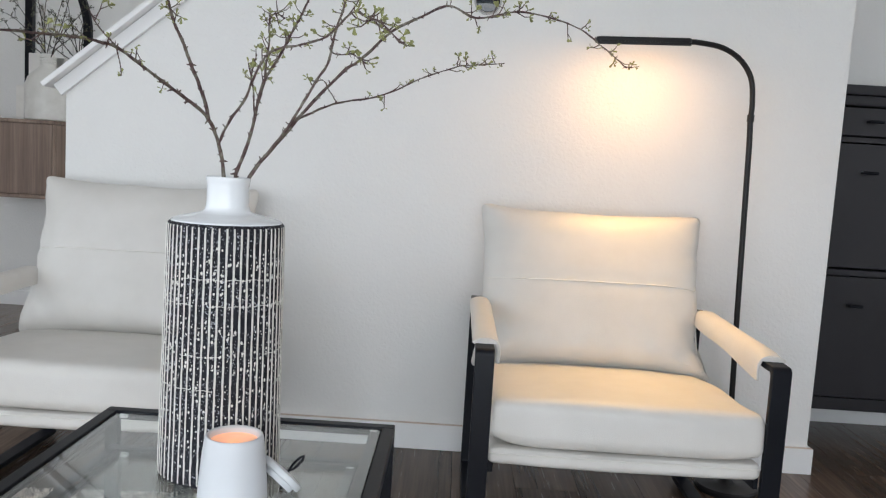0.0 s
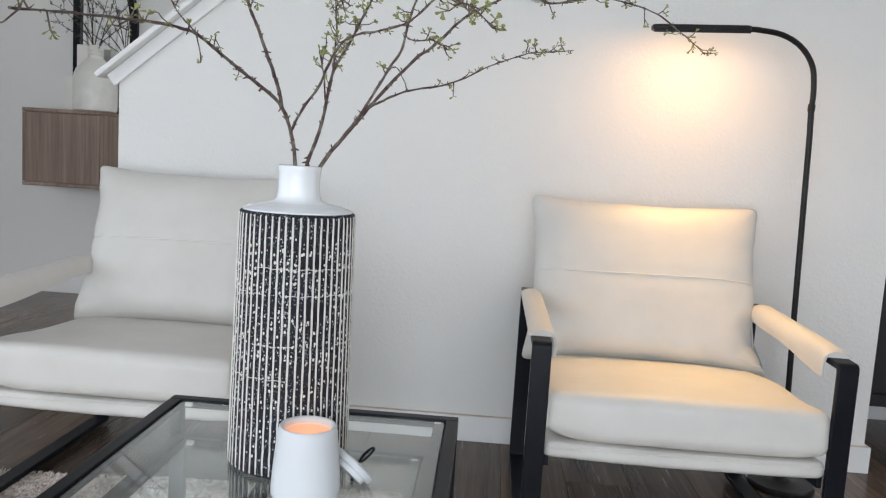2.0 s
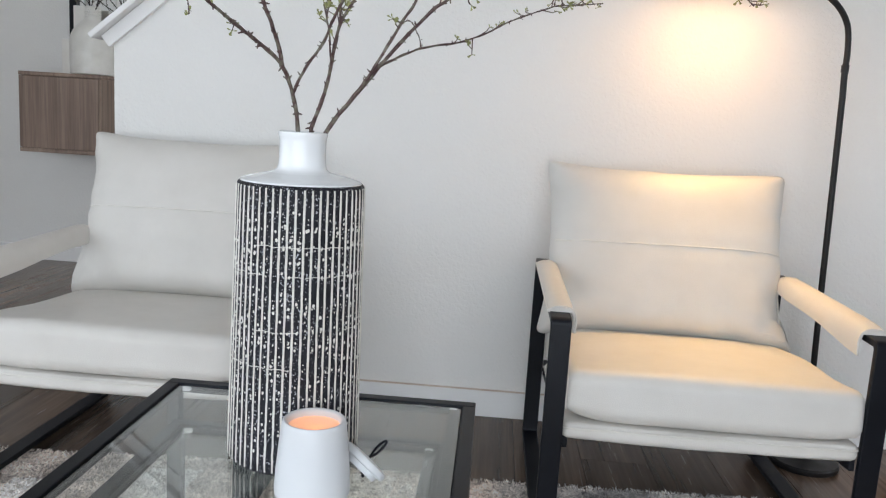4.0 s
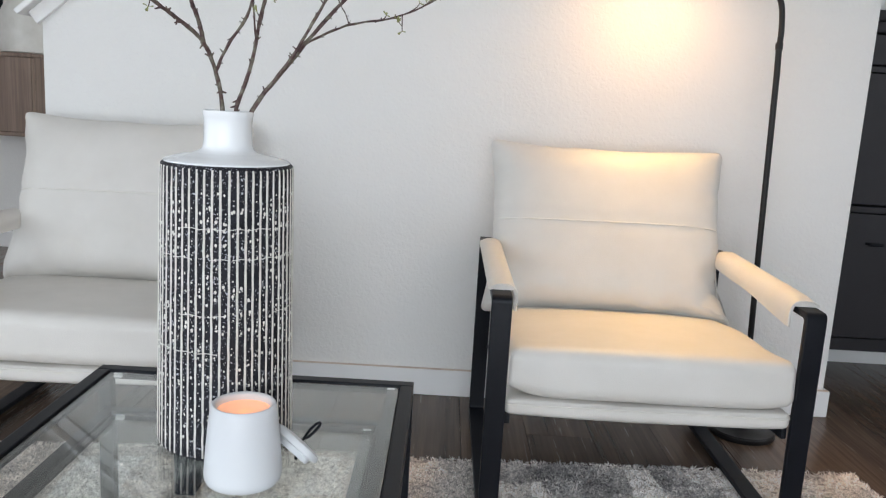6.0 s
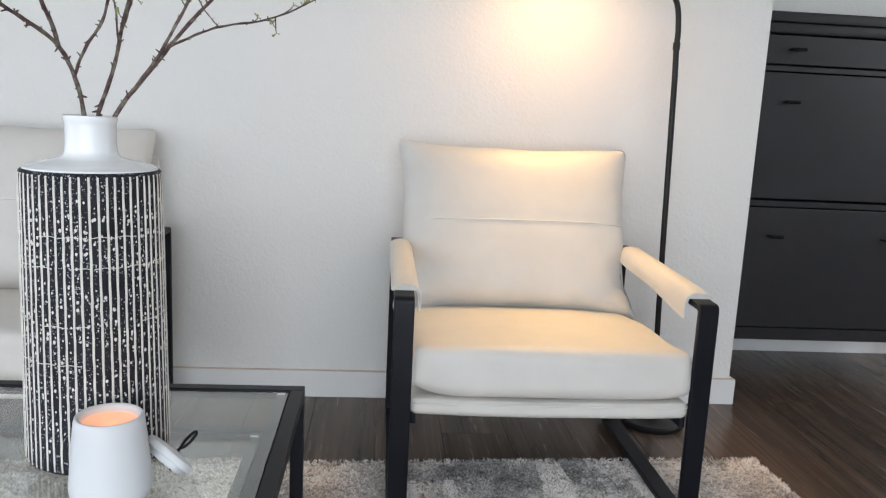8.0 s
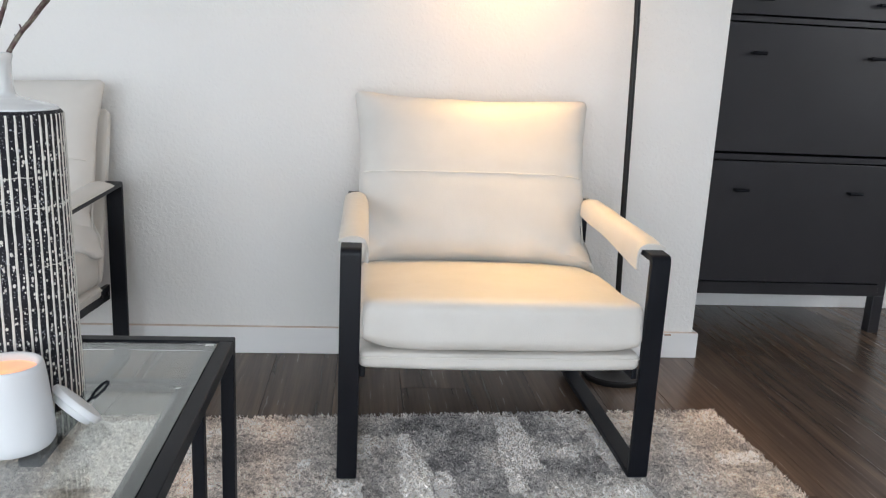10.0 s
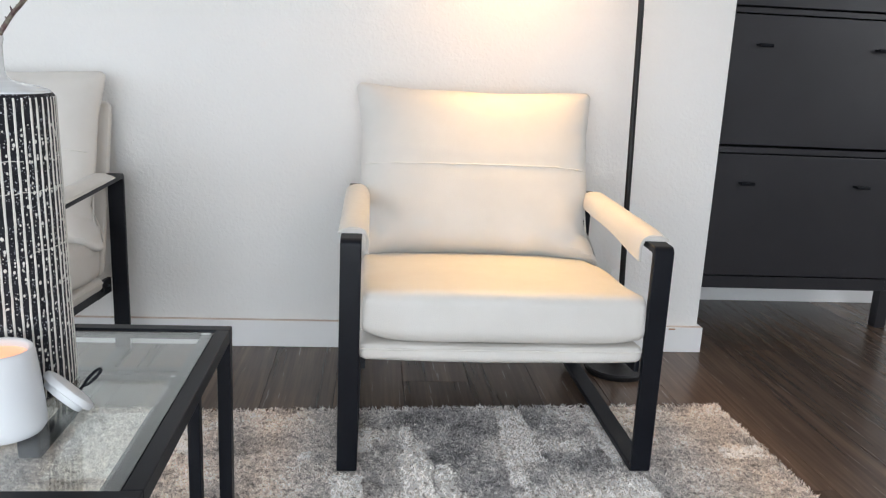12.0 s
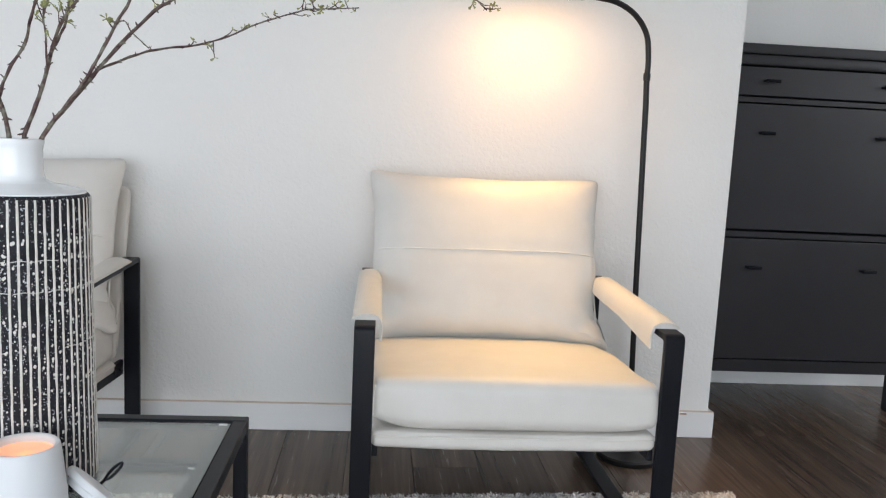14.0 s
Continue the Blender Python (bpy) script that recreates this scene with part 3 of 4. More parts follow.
def armchair(loc):
    ch = thing("armchair", loc, "cream leather lounge armchair with black flat-bar metal frame", "armchair", "lounge armchairs")
    F, R = -0.345, 0.335                    # front and rear of the frame
    arm_f, arm_r = 0.540, 0.555
    for side in (-1, 1):
        xa, xb = sorted((side * 0.354, side * 0.310))
        part("side_frame", bar_loop([(F, 0.012), (F, arm_f), (R, arm_r), (R, 0.012)], 0.015, xa, xb), M_METAL, ch, "black powder-coated flat steel loop")
        rail = part("seat_rail", turned(box(-0.006, 0.006, F + 0.016, R - 0.016, -0.023, 0.021, 0.002), Matrix.Translation((side * 0.303, 0, 0.252)) @ Matrix.Rotation(radians(-4), 4, "X")), M_METAL, ch)
        for y in (0.235, 0.285, -0.285):
            b = lathe([(0, 0.006), (0.0045, 0.006), (0.006, 0.004), (0.006, 0), (0, 0)], 12)
            part("bolt", turned(b, Matrix.Translation((side * 0.309, y, 0.252 - y * 0.07)) @ Matrix.Rotation(radians(90 * side), 4, "Y")), M_BOLT, rail)
        pad = part("armrest_pad", arm_pad(side * 0.331, F + 0.055, R - 0.100, arm_f + 0.0020, arm_r - 0.001, -side), M_LEATHER, ch, "padded cream leather sleeve")
        pipe = bmesh.new()
        L = R - F - 0.155
        tube([(side * (0.331 + 0.0275), F + 0.055 + L * k / 16, arm_f + 0.003 + 0.012 * k / 16) for k in range(17)], 0.0022, 6, bm=pipe)
        # stitched front hem, over the top and down the inner flap
        hem = [(PAD_HALF * 1.0, 0.004), (PAD_HALF * 0.5, 0.0105), (0, 0.0125), (-PAD_HALF * 0.6, 0.0115), (-PAD_HALF * 1.1, 0.002), (-PAD_HALF * 1.30, -0.018), (-PAD_HALF * 1.24, -0.046)]
        tube(smooth_path([(side * (0.331 + p), F + 0.0535, arm_f + 0.002 + q) for p, q in hem], 4), 0.0021, 6, bm=pipe)
        part("piping", pipe, M_PIPING, pad)
    for y in (F + 0.16, R - 0.06):
        part("cross_bar", box(-0.292, 0.292, y - 0.018, y + 0.018, 0.216 - y * 0.07, 0.226 - y * 0.07, 0.002), M_METAL, ch)

    # platform pad under the seat
    tilt = Matrix.Rotation(radians(-4.5), 4, "X")
    base = rounded_box(0.312, 0.295, 0.021, (0.018, 0.018, 0.016), 14)
    for v in base.verts:
        v.co.z -= 0.004 * (1 - (v.co.x / 0.31) ** 2)
    turned(base, Matrix.Translation((0, -0.046, 0.272)) @ tilt)
    wobble(base, 0.0015, 9, 2)
    pad = part("platform_pad", base, M_LEATHER, ch)
    part("piping", turned(tube(outline_path(0.313, 0.296, 0.02, 0.006), 0.0024, 6, True), Matrix.Translation((0, -0.046, 0.272)) @ tilt), M_PIPING, pad)

    # seat cushion
    seat = rounded_box(0.315, 0.285, 0.056, (0.022, 0.026, 0.030), 26)
    for v in seat.verts:
        a, b = v.co.x / 0.315, v.co.y / 0.285
        swell = max(0, 1 - a * a) * max(0, 1 - b * b)
        if v.co.z > 0:
            v.co.z += 0.014 * swell - 0.0025 * abs(a) ** 5 * v.co.z / 0.056
        else:
            v.co.z -= 0.004 * swell
            # the lower front corners turn up, more on one side
            v.co.z += (0.020 if a < 0 else 0.007) * (max(0, abs(a) - 0.62) / 0.38) ** 2 * max(0, -b) * min(1, -v.co.z / 0.05)
        v.co.y -= 0.010 * max(0, 1 - a * a) * (1 if b < -0.8 else 0)
        crease = 0.004 * math.sin(a * 21 + b * 5) * max(0, (abs(a) - 0.8) * 5)
        v.co.z += crease
    wobble(seat, 0.0026, 5, 1)
    m = Matrix.Translation((0, -0.058, 0.351)) @ tilt
    turned(seat, m)
    cushion = part("seat_cushion", seat, M_LEATHER, ch)

    part("piping", turned(tube(smooth_path([(-0.307, -0.276, -0.030), (-0.3092, -0.2800, -0.012), (-0.3092, -0.2800, 0.015), (-0.307, -0.270, 0.040), (-0.306, -0.20, 0.050)], 4), 0.0028, 6), m), M_PIPING, cushion)

    # upholstered back panel, leaning
    lean = Matrix.Rotation(radians(-17.5), 4, "X")
    back = rounded_box(0.306, 0.017, 0.255, (0.016, 0.014, 0.03), 12)
    wobble(back, 0.002, 8, 3)
    part("back_panel", turned(back, Matrix.Translation((0, 0.338, 0.505)) @ lean), M_LEATHER, ch)

    # loose back cushion with a cross seam, soft ears and puckers at its foot
    bc = rounded_box(0.327, 0.068, 0.243, (0.022, 0.062, 0.022), 30)
    for v in bc.verts:
        a, c = v.co.x / 0.327, v.co.z / 0.243
        edge = max(abs(a), abs(c))
        v.co.y *= (1 - 0.70 * edge ** 7) * (1.0 - 0.14 * c) * (1 - 0.35 * (abs(a) * abs(c)) ** 3)
        puff = max(0, 1 - a * a) * max(0, 1 - c * c)
        if v.co.y < 0:
            v.co.y -= 0.014 * puff
            v.co.y += 0.0035 * math.exp(-((c - 0.055) / 0.022) ** 2) * max(0, 1 - a ** 8)
            low = max(0, -c - 0.25)
            n1 = noise.noise(Vector((a * 2.3, c * 2.3, 1)))
            v.co.y += 0.032 * low * math.sin(a * 11 + c * 5 + 3 * n1) * abs(a) ** 1.5
            v.co.y += 0.004 * max(0, abs(a) - 0.72) * 3.5 * math.sin(c * 16 + 4 * n1)
            v.co.y += 0.004 * max(0, c - 0.6) * 2.5 * math.sin(a * 9 + 3 * n1)
        # sides drawn in between the corner ears, wider at the foot
        v.co.x *= 1 - 0.030 * (1 - c * c) + 0.016 * max(0, -c) ** 2
        v.co.z -= 0.010 * (1 - a * a) * max(0, c) ** 2
        v.co.z += 0.014 * (1 - a * a) * max(0, -c) ** 2
        # ears at the foot, folded on one side
        ear = max(0, abs(a) - 0.55) / 0.45 * max(0, -c - 0.5) / 0.5
        v.co.x += (0.026 if a > 0 else -0.010) * ear
        v.co.z -= (0.012 if a > 0 else 0.006) * ear
        top = max(0, abs(a) - 0.6) / 0.4 * max(0, c - 0.55) / 0.45
        v.co.x += (0.007 if a > 0 else -0.011) * top
        v.co.z += 0.007 * top
        if a > 0.6:
            v.co.x -= 0.012 * (a - 0.6) / 0.4 * math.exp(-((c + 0.52) / 0.14) ** 2)
            if v.co.y < 0:
                v.co.y += 0.020 * (a - 0.6) / 0.4 * math.exp(-((c + 0.62 + 0.5 * (1 - a)) / 0.06) ** 2)
                v.co.y += 0.012 * (a - 0.6) / 0.4 * math.exp(-((c + 0.84 - 0.3 * (1 - a)) / 0.04) ** 2)
    wobble(bc, 0.0032, 6, 5)
    mb = Matrix.Translation((-0.006, 0.257, 0.601)) @ Matrix.Rotation(radians(-18), 4, "X") @ Matrix.Rotation(radians(0.2), 4, "Y")
    front = [v.co.copy() for v in bc.verts if v.co.y < -0.01 and abs(v.co.z - 0.013) < 0.03]
    line = []
    for k in range(29):
        x = -0.305 + 0.610 * k / 28
        near = min(front, key=lambda q: (q.x - x) ** 2 + (q.z - 0.013) ** 2)
        line.append((x, near.y - 0.0012, 0.013 + 0.002 * math.sin(x * 9)))
    cush = part("back_cushion", turned(bc, mb), M_LEATHER, ch)
    part("seam", turned(tube(smooth_path(line, 2), 0.0023, 6), mb), M_PIPING, cush)
    ring = []
    for k in range(64):
        a = 2 * math.pi * k / 64
        cx, cz = math.cos(a), math.sin(a)
        s = 1 / max(abs(cx), abs(cz))
        sq = min(s, 1.38)
        px, pz = cx * sq, cz * sq
        ring.append((px * 0.323 * (1 - 0.030 * (1 - pz * pz) + 0.016 * max(0, -pz) ** 2), 0.004, pz * 0.240 - 0.010 * (1 - px * px) * max(0, pz) ** 2 + 0.014 * (1 - px * px) * max(0, -pz) ** 2))
    part("piping", turned(tube(ring, 0.0024, 6, True), mb), M_PIPING, cush)
    return ch


chair = armchair((0.519, 2.590, 0.0))
twin = copy_thing(chair, pose(-0.831, 2.632, 0.0))
for ob in twin.children:
    if ob.name.startswith("back_cushion"):
        ob.location.x -= 0.008


# ---- floor lamp ----
def floor_lamp():
    X, Y = 0.992, 2.895
    lamp = thing("floor_lamp", (X, Y, 0), "black metal arc floor lamp with a lit warm strip head", "floor lamp")
    part("base", lathe([(0, 0), (0.092, 0), (0.095, 0.004), (0.095, 0.014), (0.091, 0.019), (0.03, 0.021), (0.018, 0.030), (0.012, 0.042), (0, 0.042)], 56), M_LAMP, lamp)
    dx = -0.036
    part("pole", tube([(0, 0, 0.03), (dx * 0.5, 0, 0.55), (dx * 0.9, 0, 1.06), (dx, 0, 1.13)], 0.0085, 14), M_LAMP, lamp)
    part("collar", turned(lathe([(0, 0), (0.0098, 0), (0.0102, 0.002), (0.0102, 0.018), (0.0098, 0.02), (0, 0.02)], 20), Matrix.Translation((dx, 0, 1.128))), M_LAMP, lamp)
    bend = [(dx, 0, 1.135), (dx, 0, 1.19), (dx - 0.012, -0.003, 1.2555), (dx - 0.053, -0.014, 1.3055), (dx - 0.112, -0.028, 1.3335), (dx - 0.180, -0.038, 1.3420), (dx - 0.208, -0.040, 1.3425)]
    part("gooseneck", tube(smooth_path(bend, 8), 0.0080, 14), M_LAMP, lamp)
    at = Matrix.Translation((0.611 - X, -0.042, 1.3380)) @ Matrix.Rotation(radians(-2), 4, "Y")
    head = part("head", turned(rounded_box(0.137, 0.021, 0.0085, (0.010, 0.012, 0.004), 8), at), M_LAMP, lamp)
    part("diffuser", turned(box(-0.126, 0.126, -0.010, 0.013, -0.0098, -0.0084), at), M_STRIP, head, "glowing warm white strip")
    part("lip", turned(box(-0.134, 0.134, -0.0205, -0.0180, -0.0152, -0.006, 0.0008), at), M_LAMP, head)
    part("switch", box(dx + 0.004, dx + 0.0095, -0.0035, 0.0035, 0.98, 1.02, 0.001), M_BOLT, lamp)


floor_lamp()


# ---- nested glass tables ----
def glass_table(name, x0, x1, y0, y1, top, bar, label):
    tb = thing(name, ((x0 + x1) / 2, (y0 + y1) / 2, 0.012), label, "side table", "nesting side tables")
    w, d, h = (x1 - x0) / 2, (y1 - y0) / 2, top - 0.012
    for sy in (-1, 1):
        ya, yb = sorted((sy * d, sy * (d - bar)))
        part("top_rail", box(-w, w, ya, yb, h - bar, h, 0.0015), M_METAL, tb)
    for sx in (-1, 1):
        xa, xb = sorted((sx * w, sx * (w - bar)))
        part("top_rail", box(xa, xb, -d + bar, d - bar, h - bar, h, 0.0015), M_METAL, tb)
        for sy in (-1, 1):
            ya, yb = sorted((sy * d, sy * (d - bar)))
            part("leg", box(xa, xb, ya, yb, 0, h - bar, 0.0015), M_METAL, tb)
        part("bottom_rail", box(xa, xb, -d + bar, d - bar, 0.0, bar * 0.8, 0.0015), M_METAL, tb)
        part("ledge", box(xa - sx * bar, xb - sx * bar * 0.45, -d + bar, d - bar, h - 0.014, h - 0.0095, 0.0005), M_METAL, tb)
    g = part("glass_top", box(-w + bar + 0.002, w - bar - 0.002, -d + bar + 0.002, d - bar - 0.002, h - 0.009, h - 0.003, 0.001), M_GLASS, tb, "clear faintly green glass pane")
    g.visible_shadow = False
    for sx in (-1, 1):
        for sy in (-1, 1):
            part("pad", box(sx * (w - bar * 1.7) - 0.006, sx * (w - bar * 1.7) + 0.006, sy * (d - bar * 1.2) - 0.004, sy * (d - bar * 1.2) + 0.004, h - 0.0145, h - 0.0092), M_TRIM, tb)
    return tb


glass_table("side_table", -0.470, 0.021, 1.325, 1.819, 0.497, 0.020, "square black metal side table with a clear glass top")
glass_table("side_table", -0.438, -0.012, 1.358, 1.752, 0.452, 0.018, "smaller black metal glass table nested below")
TOP = 0.4945


# ---- striped vase ----
def striped_vase(cx, cy):
    vase = thing("striped_vase", (cx, cy, TOP), "tall black ceramic vase with raised white stripes and dots", "vase")
    H = 0.3517
    R0, R1 = 0.0832, 0.0785

    def rad(z):
        return R0 + (R1 - R0) * z / H
    part("body", lathe([(0, 0), (R0 - 0.004, 0), (R0 - 0.001, 0.003), (R0, 0.008), (rad(H * 0.5), H * 0.5), (rad(H), H - 0.006), (rad(H) - 0.0010, H - 0.002), (rad(H) - 0.003, H), (rad(H) - 0.006, H + 0.0005), (0.03, H + 0.0005)], 96), M_BLACKCLAY, vase, "black textured clay body")
    part("neck", lathe([(rad(H) - 0.0035, H - 0.001), (rad(H) - 0.0045, H + 0.0020), (rad(H) - 0.008, H + 0.0040), (0.058, H + 0.0075), (0.042, H + 0.0108), (0.0345, H + 0.0130), (0.0308, H + 0.0160), (0.0292, H + 0.0210), (0.0284, H + 0.030), (0.0283, H + 0.050), (0.0290, H + 0.0535), (0.0300, H + 0.0565), (0.0298, H + 0.0605), (0.0280, H + 0.0615), (0.0262, H + 0.058), (0.0258, H + 0.03), (0.03, H + 0.012), (0.0, H + 0.006)], 64), M_GLAZE, vase, "glossy white glazed shoulder and neck")
    rng = random.Random(4)
    shapes = []
    for s in range(7):
        r2 = random.Random(20 + s)
        pts = []
        n = 30
        for k in range(n + 1):
            z = 0.0045 + (H - 0.0080) * k / n
            pts.append((rad(z) - 0.0006, 0.00055 * (r2.random() - 0.5), z))
        bm = tube(pts, lambda t, q=r2: 0.00150 + 0.00030 * q.random() - (0.0004 if t > 0.97 or t < 0.02 else 0), 6)
        shapes.append(link_mesh("stripe", bm, M_SLIP))
    count = 54
    for i in range(count):
        ob = new("stripe", shapes[rng.randrange(7)])
        ob.parent = vase
        ob.rotation_euler = (0, 0, 2 * math.pi * (i + 0.14 * (rng.random() - 0.5)) / count)
    # slip dots between the stripes, thicker in a few bands
    dots = bmesh.new()
    bands = (0.302, 0.281, 0.246, 0.211, 0.179, 0.162, 0.134, 0.098, 0.060)
    for i in range(count):
        gap = 2 * math.pi * (i + 0.5) / count
        zs = [rng.uniform(0.02, H - 0.03) for _ in range(16)]
        zs += [b + rng.gauss(0, 0.0025) for b in bands if rng.random() < 0.78]
        zs += [b + rng.gauss(0, 0.012) for b in bands if rng.random() < 0.8]
        for z in zs:
            r = rng.uniform(0.0005, 0.0015) if rng.random() < 0.74 else rng.uniform(0.0015, 0.0023)
            a = gap + rng.uniform(-0.02, 0.02)
            base = rad(z)
            m = Matrix.Rotation(a, 4, "Z") @ Matrix.Translation((base - 0.0001, 0, z)) @ Matrix.Diagonal((0.45, 0.85, 1.15, 1))
            bmesh.ops.create_icosphere(dots, subdivisions=1, radius=r, matrix=m)
    d = part("slip_dots", dots, M_SLIP, vase, "white slip dots")
    tagged(d, kind="stuff")
    # thin broken rings scratched in slip
    for z in (0.246, 0.179, 0.134, 0.281):
        a = 0.0
        while a < 2 * math.pi:
            span = rng.uniform(0.15, 0.7)
            if rng.random() < 0.72:
                n = max(3, int(span / 0.06))
                line = tube([((rad(z) + 0.0001) * math.cos(a + span * k / n), (rad(z) + 0.0001) * math.sin(a + span * k / n), z + 0.0008 * math.sin(k * 1.3 + a)) for k in range(n + 1)], 0.00050, 5)
                part("slip_line", line, M_SLIP, vase)
            a += span + rng.uniform(0.02, 0.1)
    return vase


striped_vase(-0.2130, 1.592)


# ---- branches in the vase ----
def bud_cluster(bm, at, away, size, rng):
    """A few narrow buds that open from one point."""
    for _ in range(rng.choice((2, 3, 3, 4, 5))):
        d = (away + Vector((rng.gauss(0, 0.7), rng.gauss(0, 0.7), rng.gauss(0.25, 0.6)))).normalized()
        ln = size * rng.uniform(0.6, 1.25)
        side = d.cross(Vector((0.2, 0.5, 0.85))).normalized()
        nrm = d.cross(side)
        wd = ln * rng.uniform(0.20, 0.34)
        bend = nrm * ln * rng.uniform(-0.3, 0.3)
        p0 = at
        p1 = at + d * ln * 0.55 + bend * 0.5
        p2 = at + d * ln + bend
        ring = []
        for q, w in ((p0, wd * 0.22), (p1, wd * 0.6), (p2 - d * ln * 0.12, wd)):
            ring.append([bm.verts.new(q + side * w), bm.verts.new(q + nrm * w * 0.45), bm.verts.new(q - side * w), bm.verts.new(q - nrm * w * 0.45)])
        tip = bm.verts.new(p2 + d * ln * 0.02)
        for a, b in zip(ring, ring[1:]):
            for k in range(4):
                bm.faces.new((a[k], a[(k + 1) % 4], b[(k + 1) % 4], b[k]))
        for k in range(4):
            bm.faces.new((ring[-1][k], ring[-1][(k + 1) % 4], tip))


def grow(stem_bm, leaf_bm, pts, r0, r1, density, rng, leafy_from=0.25, bud=0.0074, steps=7):
    path = smooth_path(pts, steps)
    jog = [p + noise.noise_vector(p * 60) * 0.0009 for p in path]
    tube(jog, lambda t: r0 + (r1 - r0) * t + 0.00022 * math.sin(t * 90), 7, bm=stem_bm)
    total = sum((b - a).length for a, b in zip(path, path[1:]))
    # old bud scars and thorns
    for _ in range(int(total * 120)):
        i = rng.randrange(1, len(jog) - 1)
        t = i / len(jog)
        r = r0 + (r1 - r0) * t
        d = Vector((rng.gauss(0, 1), rng.gauss(0, 1), rng.gauss(0.3, 1))).normalized()
        tube([jog[i], jog[i] + d * (r + rng.uniform(0.001, 0.0055))], lambda u, q=r: q * (0.75 - 0.45 * u), 5, bm=stem_bm)
    # short forked shoots with buds
    for _ in range(int(total * density)):
        t = leafy_from + (1 - leafy_from) * rng.random() ** 0.8
        i = min(len(jog) - 2, max(1, int(t * len(jog))))
        along = (jog[i + 1] - jog[i - 1]).normalized()
        d = (along * rng.uniform(0.1, 0.9) + Vector((rng.gauss(0, 0.7), rng.gauss(0, 0.6), rng.gauss(0.1, 0.7)))).normalized()
        ln = rng.uniform(0.004, 0.016)
        a = jog[i]
        b = a + d * ln
        c = b + (d + Vector((0, 0, 0.5))).normalized() * ln * 0.5
        tube([a, b, c], lambda u: 0.0009 - 0.0003 * u, 5, bm=stem_bm)
        bud_cluster(leaf_bm, c, d, bud, rng)
        if rng.random() < 0.45:
            e = b + Vector((rng.gauss(0, 1), rng.gauss(0, 1), rng.gauss(0, 1))).normalized() * ln * 0.7
            tube([b, e], 0.0006, 5, bm=stem_bm)
            bud_cluster(leaf_bm, e, (e - b).normalized(), bud * 0.8, rng)


def branch(label, shoots, seed):
    rng = random.Random(seed)
    ob = thing("branch", (-0.2, 1.587, TOP + 0.36), label, "branch", "branches in the striped vase")
    stem, leaves = bmesh.new(), bmesh.new()
    for pts, r0, r1, density, leafy in shoots:
        grow(stem, leaves, pts, r0, r1, density, rng, leafy)
    back = Matrix.Translation((0.2 - 0.0040, -1.587, -TOP - 0.36))
    part("stem", turned(stem, back), M_BARK, ob, "dark red-brown knobbly stem")
    part("leaves", turned(leaves, back), M_LEAF, ob, "small pale green buds")


branch("twisting branch with a drooping arm and pale green buds", [
    ([(-0.213, 1.591, 0.854), (-0.215, 1.591, 0.905), (-0.219, 1.579, 0.947), (-0.227, 1.554, 0.983), (-0.246, 1.524, 1.005), (-0.257, 1.504, 1.015), (-0.280, 1.454, 1.039), (-0.290, 1.414, 1.051), (-0.296, 1.374, 1.052), (-0.307, 1.334, 1.050), (-0.313, 1.274, 1.043), (-0.321, 1.204, 1.035), (-0.326, 1.124, 1.024)], 0.00289, 0.00102, 27.5, 0.42),
    ([(-0.227, 1.554, 0.983), (-0.230, 1.544, 1.008), (-0.240, 1.524, 1.044), (-0.248, 1.514, 1.071), (-0.258, 1.494, 1.106), (-0.260, 1.474, 1.140)], 0.00255, 0.0017, 30, 0.35),
    ([(-0.220, 1.579, 0.953), (-0.203, 1.564, 0.982), (-0.180, 1.554, 1.011), (-0.165, 1.534, 1.036), (-0.149, 1.514, 1.057), (-0.127, 1.484, 1.068), (-0.095, 1.454, 1.070), (-0.056, 1.404, 1.072), (-0.040, 1.384, 1.079), (-0.012, 1.344, 1.093), (0.004, 1.324, 1.084), (0.020, 1.304, 1.077), (0.028, 1.294, 1.069), (0.042, 1.284, 1.055)], 0.00187, 0.00085, 55, 0.28),
    ([(-0.290, 1.414, 1.051), (-0.300, 1.414, 1.062), (-0.314, 1.414, 1.077), (-0.322, 1.414, 1.092)], 0.00102, 0.000595, 45, 0.2),
    ([(-0.290, 1.414, 1.051), (-0.288, 1.414, 1.042), (-0.285, 1.414, 1.031), (-0.284, 1.414, 1.020)], 0.00085, 0.00051, 50, 0.9),
], 1)
branch("upright branch with dense pale green buds", [
    ([(-0.206, 1.593, 0.854), (-0.201, 1.594, 0.906), (-0.188, 1.604, 0.953), (-0.184, 1.624, 0.994), (-0.182, 1.654, 1.043), (-0.167, 1.674, 1.079), (-0.153, 1.694, 1.120), (-0.138, 1.714, 1.164), (-0.126, 1.724, 1.204)], 0.00272, 0.00153, 75, 0.42),
    ([(-0.182, 1.624, 1.005), (-0.188, 1.684, 1.046), (-0.195, 1.724, 1.085), (-0.202, 1.764, 1.120), (-0.213, 1.804, 1.155), (-0.207, 1.824, 1.172), (-0.197, 1.844, 1.167)], 0.00187, 0.000765, 75, 0.25),
    ([(-0.183, 1.619, 0.993), (-0.190, 1.634, 1.029), (-0.196, 1.644, 1.054), (-0.195, 1.664, 1.084)], 0.00136, 0.000765, 85, 0.2),
], 2)
